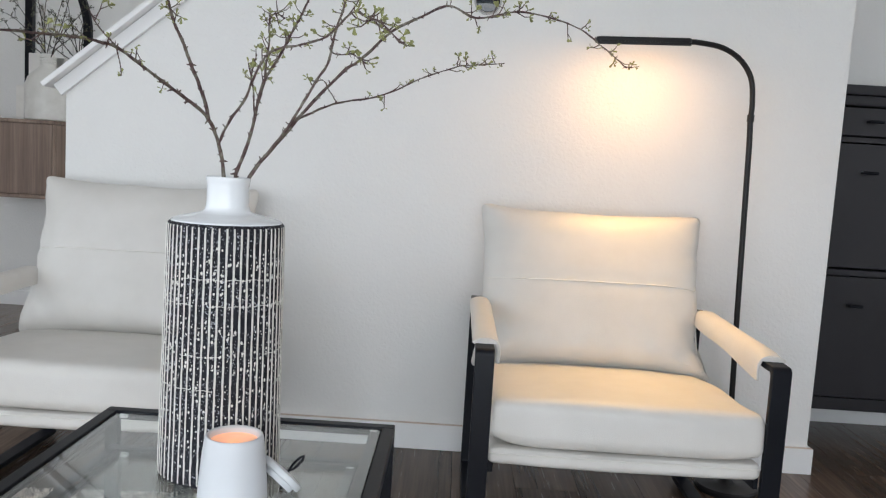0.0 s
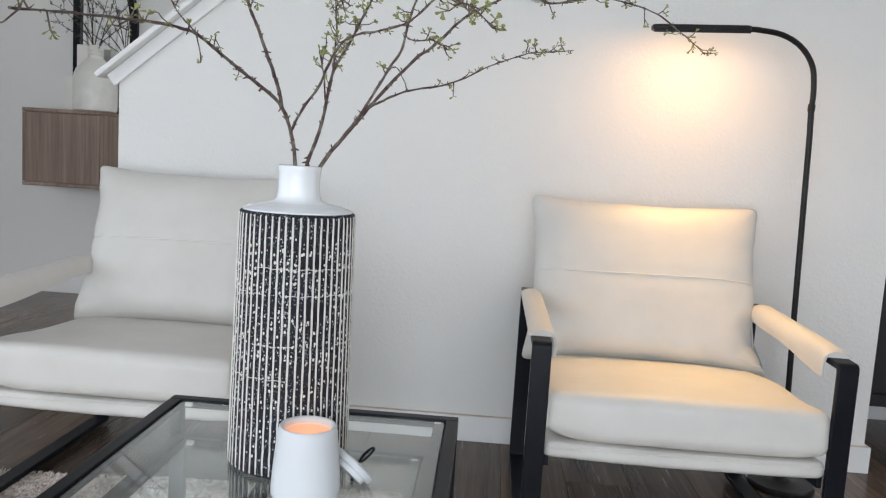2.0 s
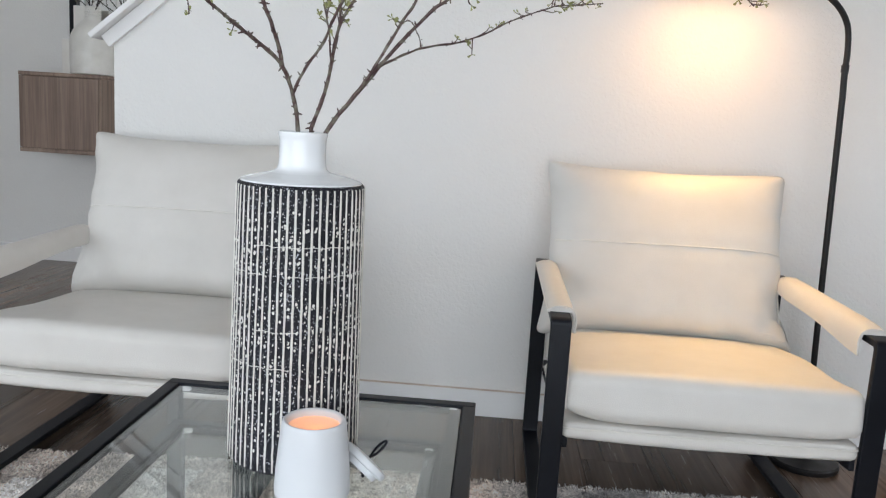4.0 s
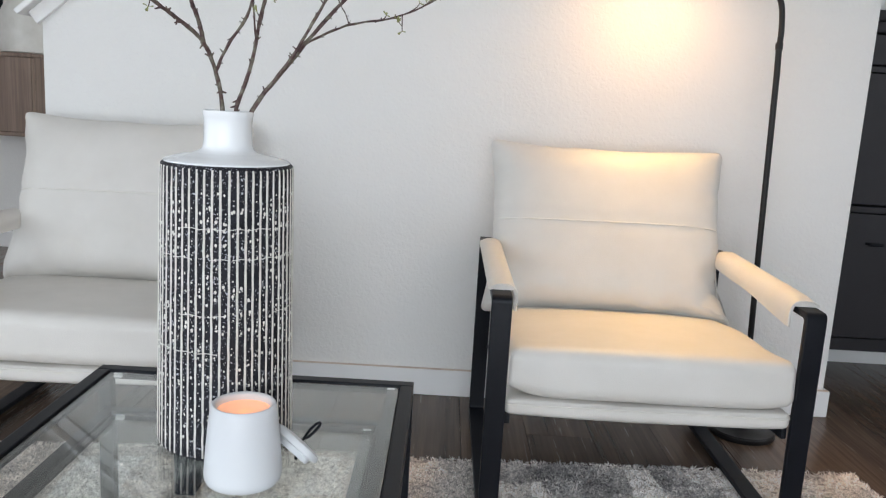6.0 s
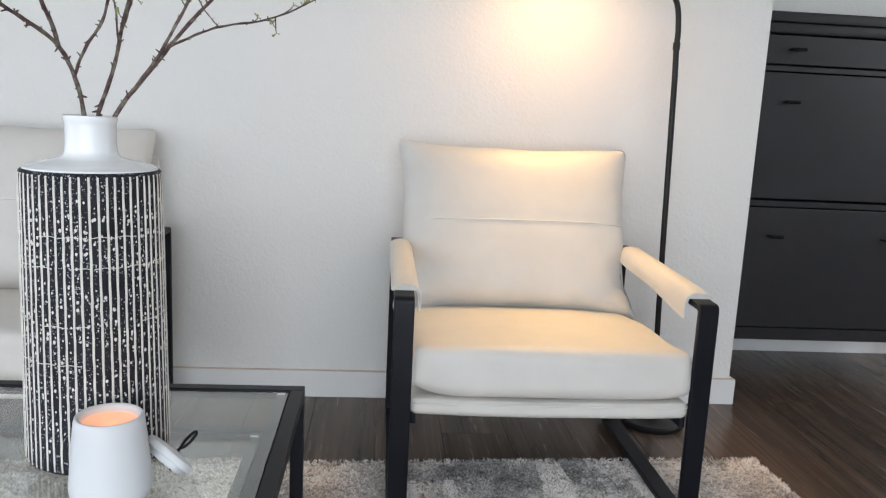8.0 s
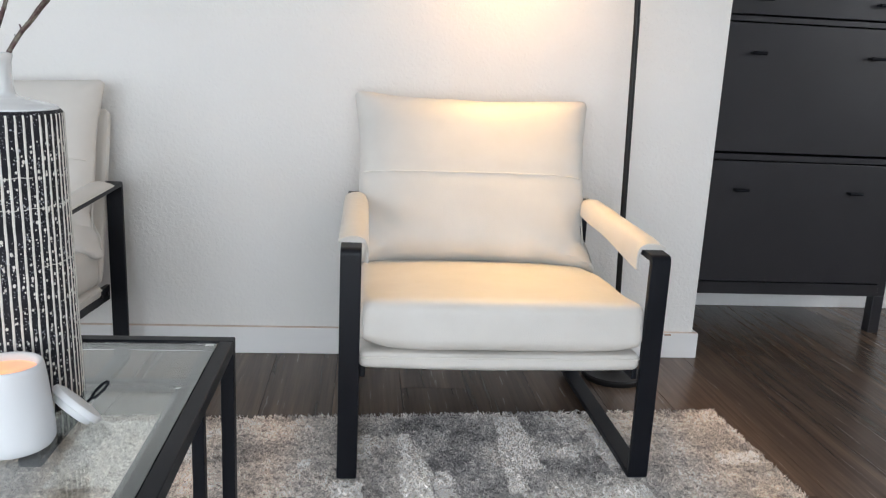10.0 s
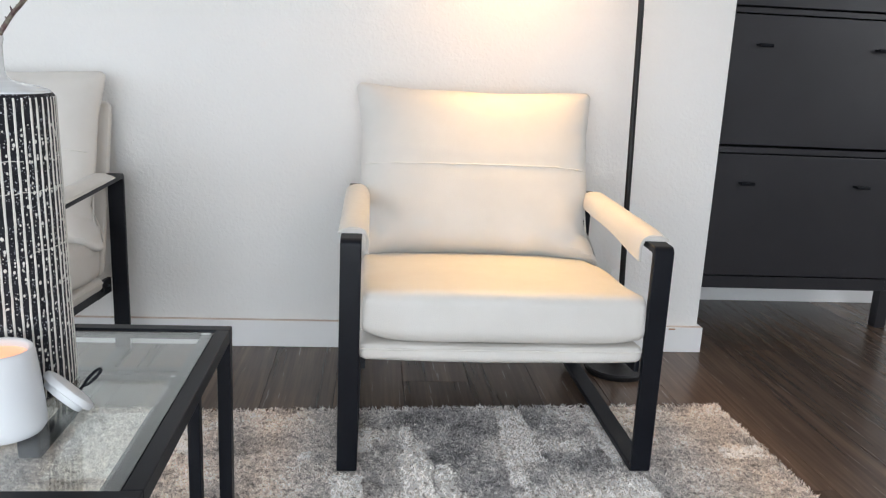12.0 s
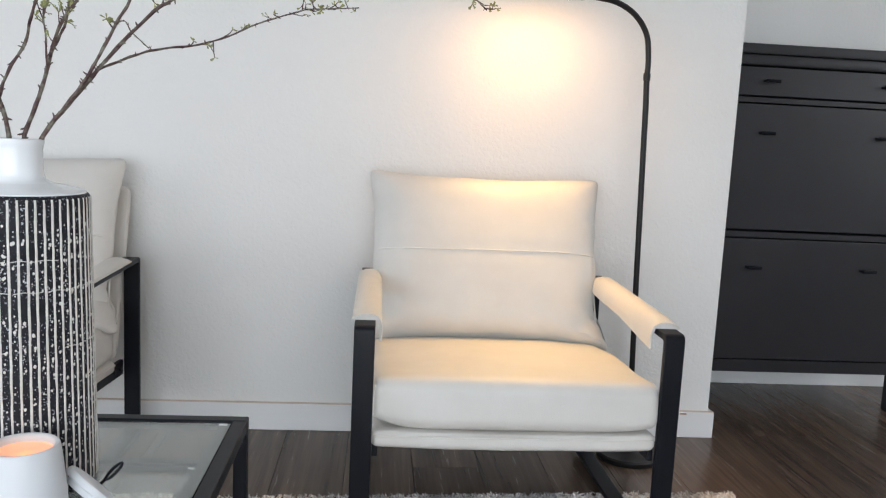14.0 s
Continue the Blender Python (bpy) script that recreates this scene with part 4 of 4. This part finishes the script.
branch("long arching branch with scattered pale green buds", [
    ([(-0.194, 1.593, 0.854), (-0.181, 1.594, 0.907), (-0.144, 1.599, 0.962), (-0.124, 1.599, 0.993), (-0.094, 1.589, 1.043), (-0.078, 1.584, 1.068), (-0.069, 1.574, 1.104), (-0.057, 1.564, 1.138), (-0.051, 1.554, 1.169)], 0.00238, 0.00136, 35, 0.45),
    ([(-0.195, 1.594, 0.854), (-0.182, 1.596, 0.908), (-0.144, 1.604, 0.961), (-0.123, 1.609, 0.989), (-0.095, 1.614, 1.025), (-0.059, 1.624, 1.066), (-0.041, 1.634, 1.081), (-0.001, 1.644, 1.123), (0.044, 1.659, 1.152), (0.079, 1.664, 1.168), (0.116, 1.669, 1.154), (0.149, 1.674, 1.161), (0.179, 1.674, 1.167), (0.215, 1.679, 1.164), (0.263, 1.679, 1.151), (0.299, 1.681, 1.129), (0.320, 1.681, 1.114), (0.340, 1.681, 1.097)], 0.00272, 0.000765, 37.5, 0.38),
    ([(-0.123, 1.609, 0.990), (-0.108, 1.634, 1.003), (-0.077, 1.664, 1.021), (-0.032, 1.704, 1.035), (0.000, 1.734, 1.050), (0.041, 1.764, 1.076), (0.093, 1.794, 1.099), (0.112, 1.804, 1.104), (0.144, 1.824, 1.110), (0.170, 1.844, 1.116)], 0.0017, 0.00068, 55, 0.28),
    ([(-0.075, 1.579, 1.090), (-0.057, 1.504, 1.070), (-0.028, 1.454, 1.064), (-0.009, 1.424, 1.052)], 0.001105, 0.000595, 45, 0.4),
    ([(-0.094, 1.589, 1.043), (-0.083, 1.584, 1.045), (-0.074, 1.584, 1.031), (-0.075, 1.664, 1.021)], 0.000765, 0.000595, 5, 0.2),
], 3)


# ---- candle jar, lid and wick tool ----
def candle_jar(cx, cy):
    jar = thing("candle_jar", (cx, cy, TOP), "white ceramic candle jar, open and burning", "candle")
    part("body", lathe([(0, 0), (0.036, 0), (0.0405, 0.0015), (0.0432, 0.006), (0.0436, 0.012), (0.0422, 0.035), (0.0395, 0.065), (0.0368, 0.088), (0.0358, 0.0918), (0.0345, 0.0932), (0.0325, 0.0930), (0.0305, 0.0915), (0.0298, 0.089), (0.0298, 0.060), (0, 0.060)], 64), M_CERAMIC, jar)
    wax = part("wax", lathe([(0.0297, 0.0605), (0.0297, 0.0850), (0.0285, 0.0838), (0.02, 0.0828), (0, 0.0822)], 40), M_WAX, jar, "glowing peach coloured wax")
    return jar


JX, JY = -0.1602, 1.4725
candle_jar(JX, JY)
flame = bpy.data.lights.new("candle_glow", "POINT")
flame.energy, flame.color, flame.shadow_soft_size = 0.003, (1.0, 0.50, 0.20), 0.004
new("candle_glow", flame).location = (JX, JY, TOP + 0.0895)

lid_bm = lathe([(0, 0.000), (0.026, 0.000), (0.027, 0.002), (0.027, 0.0070), (0.0330, 0.0074), (0.0348, 0.0088), (0.0352, 0.0135), (0.034, 0.0165), (0.028, 0.0185), (0.012, 0.0198), (0, 0.0200)], 56)
tilt_l = Matrix.Rotation(radians(35), 4, "Z") @ Matrix.Rotation(radians(47), 4, "Y") @ Matrix.Scale(0.92, 4) @ Matrix.Translation((0, 0, -0.010))
turned(lid_bm, tilt_l)
low = min(v.co.z for v in lid_bm.verts)
single("jar_lid", lid_bm, M_CERAMIC, (-0.1095, 1.5190, TOP - low), "white ceramic lid leaning against the candle jar", "lid")

tool = bmesh.new()
loop = [(-0.096 + 0.0085 * math.cos(a), 1.562 + 0.004 * math.cos(a), TOP + 0.0250 + 0.0080 * math.cos(a) + 0.0042 * math.sin(a)) for a in [2 * math.pi * k / 20 for k in range(20)]]
tube(loop, 0.0018, 8, True, bm=tool)
tube([(-0.1040, 1.558, TOP + 0.0175), (-0.110, 1.554, TOP + 0.0110), (-0.1145, 1.549, TOP + 0.0022), (-0.1100, 1.528, TOP + 0.0022)], 0.0019, 8, bm=tool)
single("wick_tool", tool, M_METAL, (0, 0, 0), "black metal wick tool with a loop handle", "wick tool")


# ---- shoe cabinet in the hall ----
def shoe_cabinet():
    X0, X1, Y0, Y1 = 1.342, 2.177, 3.345, 3.680
    cab = thing("shoe_cabinet", ((X0 + X1) / 2, (Y0 + Y1) / 2, 0), "black stained wooden shoe cabinet with drawer and flap doors", "cabinet")
    w, d = (X1 - X0) / 2, (Y1 - Y0) / 2
    for x0, x1 in ((-w, -w + 0.035), (w - 0.035, w)):
        part("side_panel", box(x0, x1, -d + 0.012, d, 0.146, 1.278, 0.0015, 1), M_CABINET, cab)
    part("back_panel", box(-w + 0.0355, w - 0.0355, d - 0.012, d - 0.001, 0.15, 1.276), M_CABINET, cab)
    for z0, z1 in ((0.146, 0.191), (0.641, 0.662), (1.115, 1.133), (1.243, 1.278)):
        part("cross_rail", box(-w + 0.0355, w - 0.0355, -d + 0.006, d - 0.0125, z0, z1, 0.001, 1), M_CABINET, cab)
    part("top_board", box(-w - 0.008, w + 0.012, -d - 0.010, d, 1.2795, 1.314, 0.004), M_CABINET, cab)
    part("top_moulding", box(-w - 0.002, w + 0.004, -d + 0.002, -d + 0.014, 1.245, 1.2780, 0.003), M_CABINET, cab)
    for sx in (-1, 1):
        xa, xb = sorted((sx * w, sx * (w - 0.042)))
        part("leg", box(xa, xb, -d + 0.012, -d + 0.054, 0, 0.1455, 0.002), M_CABINET, cab)

    def knob(parent, x, z):
        k = bmesh.new()
        tube([(x, -d - 0.0005, z), (x, -d - 0.022, z)], 0.0045, 10, bm=k)
        tube([(x - 0.003, -d - 0.0225, z), (x + 0.045, -d - 0.0225, z)], 0.0058, 12, bm=k)
        part("handle", k, M_METAL, parent, "black bar handle")
    for name, z0, z1, hz in (("drawer_front", 1.138, 1.236, 1.188), ("flap_door", 0.670, 1.110, 1.010), ("flap_door", 0.196, 0.637, 0.535)):
        f = part(name, box(-w + 0.038, w - 0.038, -d, -d + 0.019, z0, z1, 0.0025), M_CABINET, cab)
        for x in (-0.2335, 0.1965):
            knob(f, x, hz)
    return cab


shoe_cabinet()


# ---- thermostat ----
th = thing("thermostat", (0.161, WALL_Y, 1.469), "round thermostat with steel rim and black glass face", "thermostat")
face = Matrix.Rotation(radians(90), 4, "X")
part("ring", turned(lathe([(0.034, 0.0), (0.040, 0.0), (0.043, 0.006), (0.0435, 0.018), (0.0425, 0.024), (0.0395, 0.027), (0.0375, 0.026), (0.036, 0.020)], 56), face), M_CHROME, th)
part("display", turned(lathe([(0, 0.001), (0.038, 0.001), (0.0385, 0.022), (0.036, 0.0262), (0.02, 0.0288), (0, 0.0295)], 48), face), M_LENS, th, "domed black glass")


# ---- wall box, vases and mirror beyond the stair wall ----
def wall_box():
    X0, X1, Y0, Y1, Z0, Z1 = -2.464, -2.026, 4.65, 4.998, 0.643, 1.058
    b = thing("wall_cabinet", ((X0 + X1) / 2, (Y0 + Y1) / 2, Z0), "walnut floating wall cabinet with a flat door", "cabinet")
    w, d, h = (X1 - X0) / 2, (Y1 - Y0) / 2, Z1 - Z0
    part("body", box(-w, w, -d + 0.021, d, 0.0, h - 0.020, 0.002), M_WALNUT, b)
    part("top_board", box(-w, w, -d, d, h - 0.0195, h, 0.002), M_WALNUT, b)
    part("bottom_board", box(-w + 0.001, w - 0.001, -d, -d + 0.019, 0.001, 0.022, 0.002), M_WALNUT, b)
    part("door", box(-w + 0.001, w - 0.012, -d + 0.001, -d + 0.020, 0.024, h - 0.022, 0.002), M_WALNUT, b)
    part("side_strip", box(w - 0.0105, w - 0.001, -d + 0.003, -d + 0.020, 0.024, h - 0.022, 0.002), M_WALNUT, b)
    return Z1


SHELF = wall_box() + 0.0005


def stone_vase(cx, cy):
    v = thing("stoneware_vase", (cx, cy, SHELF), "cream stoneware bottle vase with a textured neck band", "vase")
    part("body", lathe([(0, 0), (0.104, 0), (0.112, 0.006), (0.115, 0.03), (0.115, 0.170), (0.111, 0.198), (0.098, 0.230), (0.076, 0.256), (0.055, 0.275), (0.042, 0.288), (0.0375, 0.300), (0.0365, 0.345), (0.0395, 0.352), (0.036, 0.356), (0.032, 0.35), (0.031, 0.30), (0, 0.29)], 56), M_STONEWARE, v)
    for k in range(3):
        for i in range(22):
            a = 2 * math.pi * (i + 0.5 * (k % 2)) / 22
            bead = bmesh.new()
            bmesh.ops.create_icosphere(bead, subdivisions=1, radius=0.0055, matrix=Matrix.Translation((0.0375 * math.cos(a), 0.0375 * math.sin(a), 0.308 + 0.014 * k)))
            part("bead", bead, M_STONEWARE, v)


VX, VY = -2.139, 4.80
stone_vase(VX, VY)
single("plaster_block", box(-0.035, 0.035, -0.05, 0.05, 0, 0.185, 0.004), M_PLASTER, (-2.284, 4.86, SHELF), "short white plaster block standing on the cabinet", "block", "plaster blocks")
single("plaster_block", box(-0.055, 0.055, -0.045, 0.045, 0, 0.365, 0.004), M_PLASTER, (-2.221, 4.900, SHELF), "tall white plaster block standing on the cabinet", "block", "plaster blocks")


def back_twigs():
    rng = random.Random(9)
    ob = thing("dry_twigs", (VX, VY, SHELF + 0.29), "dark dry twigs with tiny dull leaves in the stoneware vase", "branch")
    stem, leaves = bmesh.new(), bmesh.new()
    ends = ((-0.30, 0.02, 0.13), (-0.21, -0.03, 0.30), (-0.10, 0.02, 0.42), (0.02, -0.02, 0.46), (0.13, 0.03, 0.40), (0.24, 0.0, 0.27), (0.27, -0.04, 0.14), (-0.26, 0.0, 0.22), (0.07, 0.05, 0.34))
    for ex, ey, ez in ends:
        foot = Vector((rng.uniform(-0.015, 0.015), rng.uniform(-0.015, 0.015), 0.0))
        mid = foot + Vector((ex * 0.35, ey, 0.05 + ez * 0.48))
        tip = Vector((ex, ey, 0.06 + ez))
        pts = [foot, foot.lerp(mid, 0.5) + Vector((ex * -0.05, 0, 0.01)), mid, mid.lerp(tip, 0.55) + Vector((0, 0, 0.02)), tip]
        grow(stem, leaves, pts, 0.0030, 0.0012, 30, rng, 0.35, 0.010, 4)
        for q in (2, 3):
            e = pts[q] + Vector((rng.uniform(-0.08, 0.08), rng.uniform(-0.04, 0.04), rng.uniform(0.02, 0.09)))
            grow(stem, leaves, [pts[q], pts[q].lerp(e, 0.5) + Vector((0, 0, 0.008)), e], 0.0015, 0.0008, 60, rng, 0.3, 0.010, 4)
    part("stem", stem, M_TWIG, ob)
    part("leaves", leaves, M_LEAF_DARK, ob)


back_twigs()


def wall_mirror():
    # an arched mirror, straight on one side and swept over on the other
    out = []
    x0, x1, zb, zs, zt = -0.185, 0.185, 0.0, 0.50, 0.86
    out += [(x0, zb), (x1, zb), (x1, zs)]
    for k in range(1, 17):
        a = radians(90 * k / 16)
        out.append((x0 + 0.12 + (x1 - x0 - 0.12) * math.cos(a), zs + (zt - zs) * math.sin(a)))
    for k in range(1, 9):
        a = radians(90 + 90 * k / 8)
        out.append((x0 + 0.12 + 0.12 * math.cos(a), zt - 0.12 + 0.12 * math.sin(a)))
    mir = thing("wall_mirror", (-2.174, 4.998, SHELF), "arched wall mirror with a thick black frame", "mirror")
    n = len(out)
    c = Vector((0.0, 0.42))
    inner = [(p[0] * 0.78, c.y + (p[1] - c.y) * 0.91) for p in out]
    fr = bmesh.new()
    rings = [[fr.verts.new((p[0], y, p[1])) for p in ring] for ring, y in ((out, -0.002), (out, -0.030), (inner, -0.030), (inner, -0.002))]
    for k in range(4):
        a, b = rings[k], rings[(k + 1) % 4]
        for i in range(n):
            fr.faces.new((a[i], a[(i + 1) % n], b[(i + 1) % n], b[i]))
    part("frame", fr, M_METAL, mir)
    glass = [tuple(c + (Vector(p) - c) * 0.97) for p in out]
    part("glass", prism(glass, 1, -0.012, -0.004), M_MIRROR, mir, "silvered glass", smooth=False)


wall_mirror()


# ---- rug ----
def rug():
    x0, x1, y0, y1 = -1.50, 1.203, 0.70, 2.633
    rg = thing("rug", (0, 0, 0), "grey and beige distressed shag rug on the wood floor", "rug")
    # laid slightly askew, turned about its far corner
    rg.matrix_world = Matrix.Translation((x1, y1, 0)) @ Matrix.Rotation(radians(2.5), 4, "Z") @ Matrix.Translation((-x1, -y1, 0))
    base = bmesh.new()
    nx, ny = 110, 80
    grid = []
    for j in range(ny + 1):
        row = []
        for i in range(nx + 1):
            x, y = x0 + (x1 - x0) * i / nx, y0 + (y1 - y0) * j / ny
            e = min(x - x0, x1 - x, y - y0, y1 - y)
            z = 0.010 + 0.002 * noise.noise(Vector((x * 14, y * 14, 0))) if e > 0.01 else 0.003
            row.append(base.verts.new((x, y, z)))
        grid.append(row)
    for j in range(ny):
        for i in range(nx):
            base.faces.new((grid[j][i], grid[j][i + 1], grid[j + 1][i + 1], grid[j + 1][i]))
    rim = [grid[0][i] for i in range(nx + 1)] + [grid[j][nx] for j in range(1, ny + 1)] + [grid[ny][i] for i in range(nx - 1, -1, -1)] + [grid[j][0] for j in range(ny - 1, 0, -1)]
    low = [base.verts.new((v.co.x, v.co.y, 0.0005)) for v in rim]
    for i in range(len(rim)):
        j = (i + 1) % len(rim)
        base.faces.new((rim[i], low[i], low[j], rim[j]))
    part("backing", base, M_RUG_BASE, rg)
    # bent tapering yarn ends
    rng = np.random.RandomState(3)
    n = 270000
    px = rng.uniform(x0 + 0.004, x1 - 0.002, n)
    far = rng.rand(n)
    py = np.where(far < 0.82, rng.uniform(1.45, y1 - 0.001, n), rng.uniform(y0 + 0.004, 1.45, n))
    h = rng.uniform(0.002, 0.0085, n)
    a = rng.uniform(0, 2 * np.pi, n)
    lean = rng.uniform(0.003, 0.0105, n)
    clump = np.sin(px * 61 + 3 * np.sin(py * 23)) * np.cos(py * 57 + 2 * np.sin(px * 31))
    a = a * 0.55 + 2.2 * clump
    w = rng.uniform(0.0011, 0.0021, n)
    cx, sx = np.cos(a), np.sin(a)
    b = rng.uniform(0, 2 * np.pi, n)
    cb, sb = np.cos(b), np.sin(b)
    verts = np.zeros((n, 5, 3))
    z0 = 0.008
    for k, (up, out, wide) in enumerate(((0, 0, 1), (0, 0, -1), (0.62, 0.35, 0.95), (0.62, 0.35, -0.95), (1.0, 1.0, 0))):
        verts[:, k, 0] = px + cx * lean * out + cb * w * wide
        verts[:, k, 1] = py + sx * lean * out + sb * w * wide
        verts[:, k, 2] = z0 + h * up
    idx = np.arange(n)[:, None] * 5
    loops = np.concatenate([idx + np.array([0, 1, 3]), idx + np.array([0, 3, 2]), idx + np.array([2, 3, 4])], axis=1).reshape(-1)
    me = bpy.data.meshes.new("yarn")
    me.vertices.add(n * 5)
    me.vertices.foreach_set("co", verts.reshape(-1))
    me.loops.add(len(loops))
    me.loops.foreach_set("vertex_index", loops.astype(np.int32))
    me.polygons.add(n * 3)
    me.polygons.foreach_set("loop_start", np.arange(0, n * 9, 3, dtype=np.int32))
    me.update(calc_edges=True)
    me.validate()
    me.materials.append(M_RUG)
    pile = new("yarn", me)
    pile.parent = rg
    tagged(pile, "tufted shag yarn", kind="stuff")


rug()


# ---- floor planks ----
def floor():
    fl = thing("floor", (0, 0, 0), "dark brown wood plank floor", "floor", kind="structure")
    part("subfloor", box(-3.42, 3.52, -1.72, 5.12, -0.13, -0.004), M_GAP, fl, smooth=False)
    rng = random.Random(12)
    wd, gap = 0.192, 0.0010
    lengths = (0.9, 1.2, 1.5)
    shapes = {}
    for ln in lengths:
        bm = box(gap / 2, wd - gap / 2, gap / 2, ln - gap / 2, -0.0035, 0.0, 0.0008, 1)
        shapes[ln] = link_mesh("plank", bm, M_PLANK, False)
    rest = bmesh.new()
    i0 = 0.714
    for c in range(-22, 15):
        x = i0 + wd * c
        if x < -3.42 or x > 3.4:
            continue
        y = -1.70 - rng.random() * 0.01
        while y < 5.1:
            ln = rng.choice(lengths)
            if x > -1.9 and x < 3.0 and y + ln > 1.2 and y < 4.2:
                ob = new("plank", shapes[ln])
                ob.parent = fl
                ob.location = (x, y, 0)
            else:
                box(x + gap / 2, x + wd - gap / 2, y + gap / 2, y + ln - gap / 2, -0.0035, 0.0, bm=rest)
            y += ln
    r = part("planks", rest, M_PLANK, fl, smooth=False)
    tagged(r, kind="stuff")


floor()
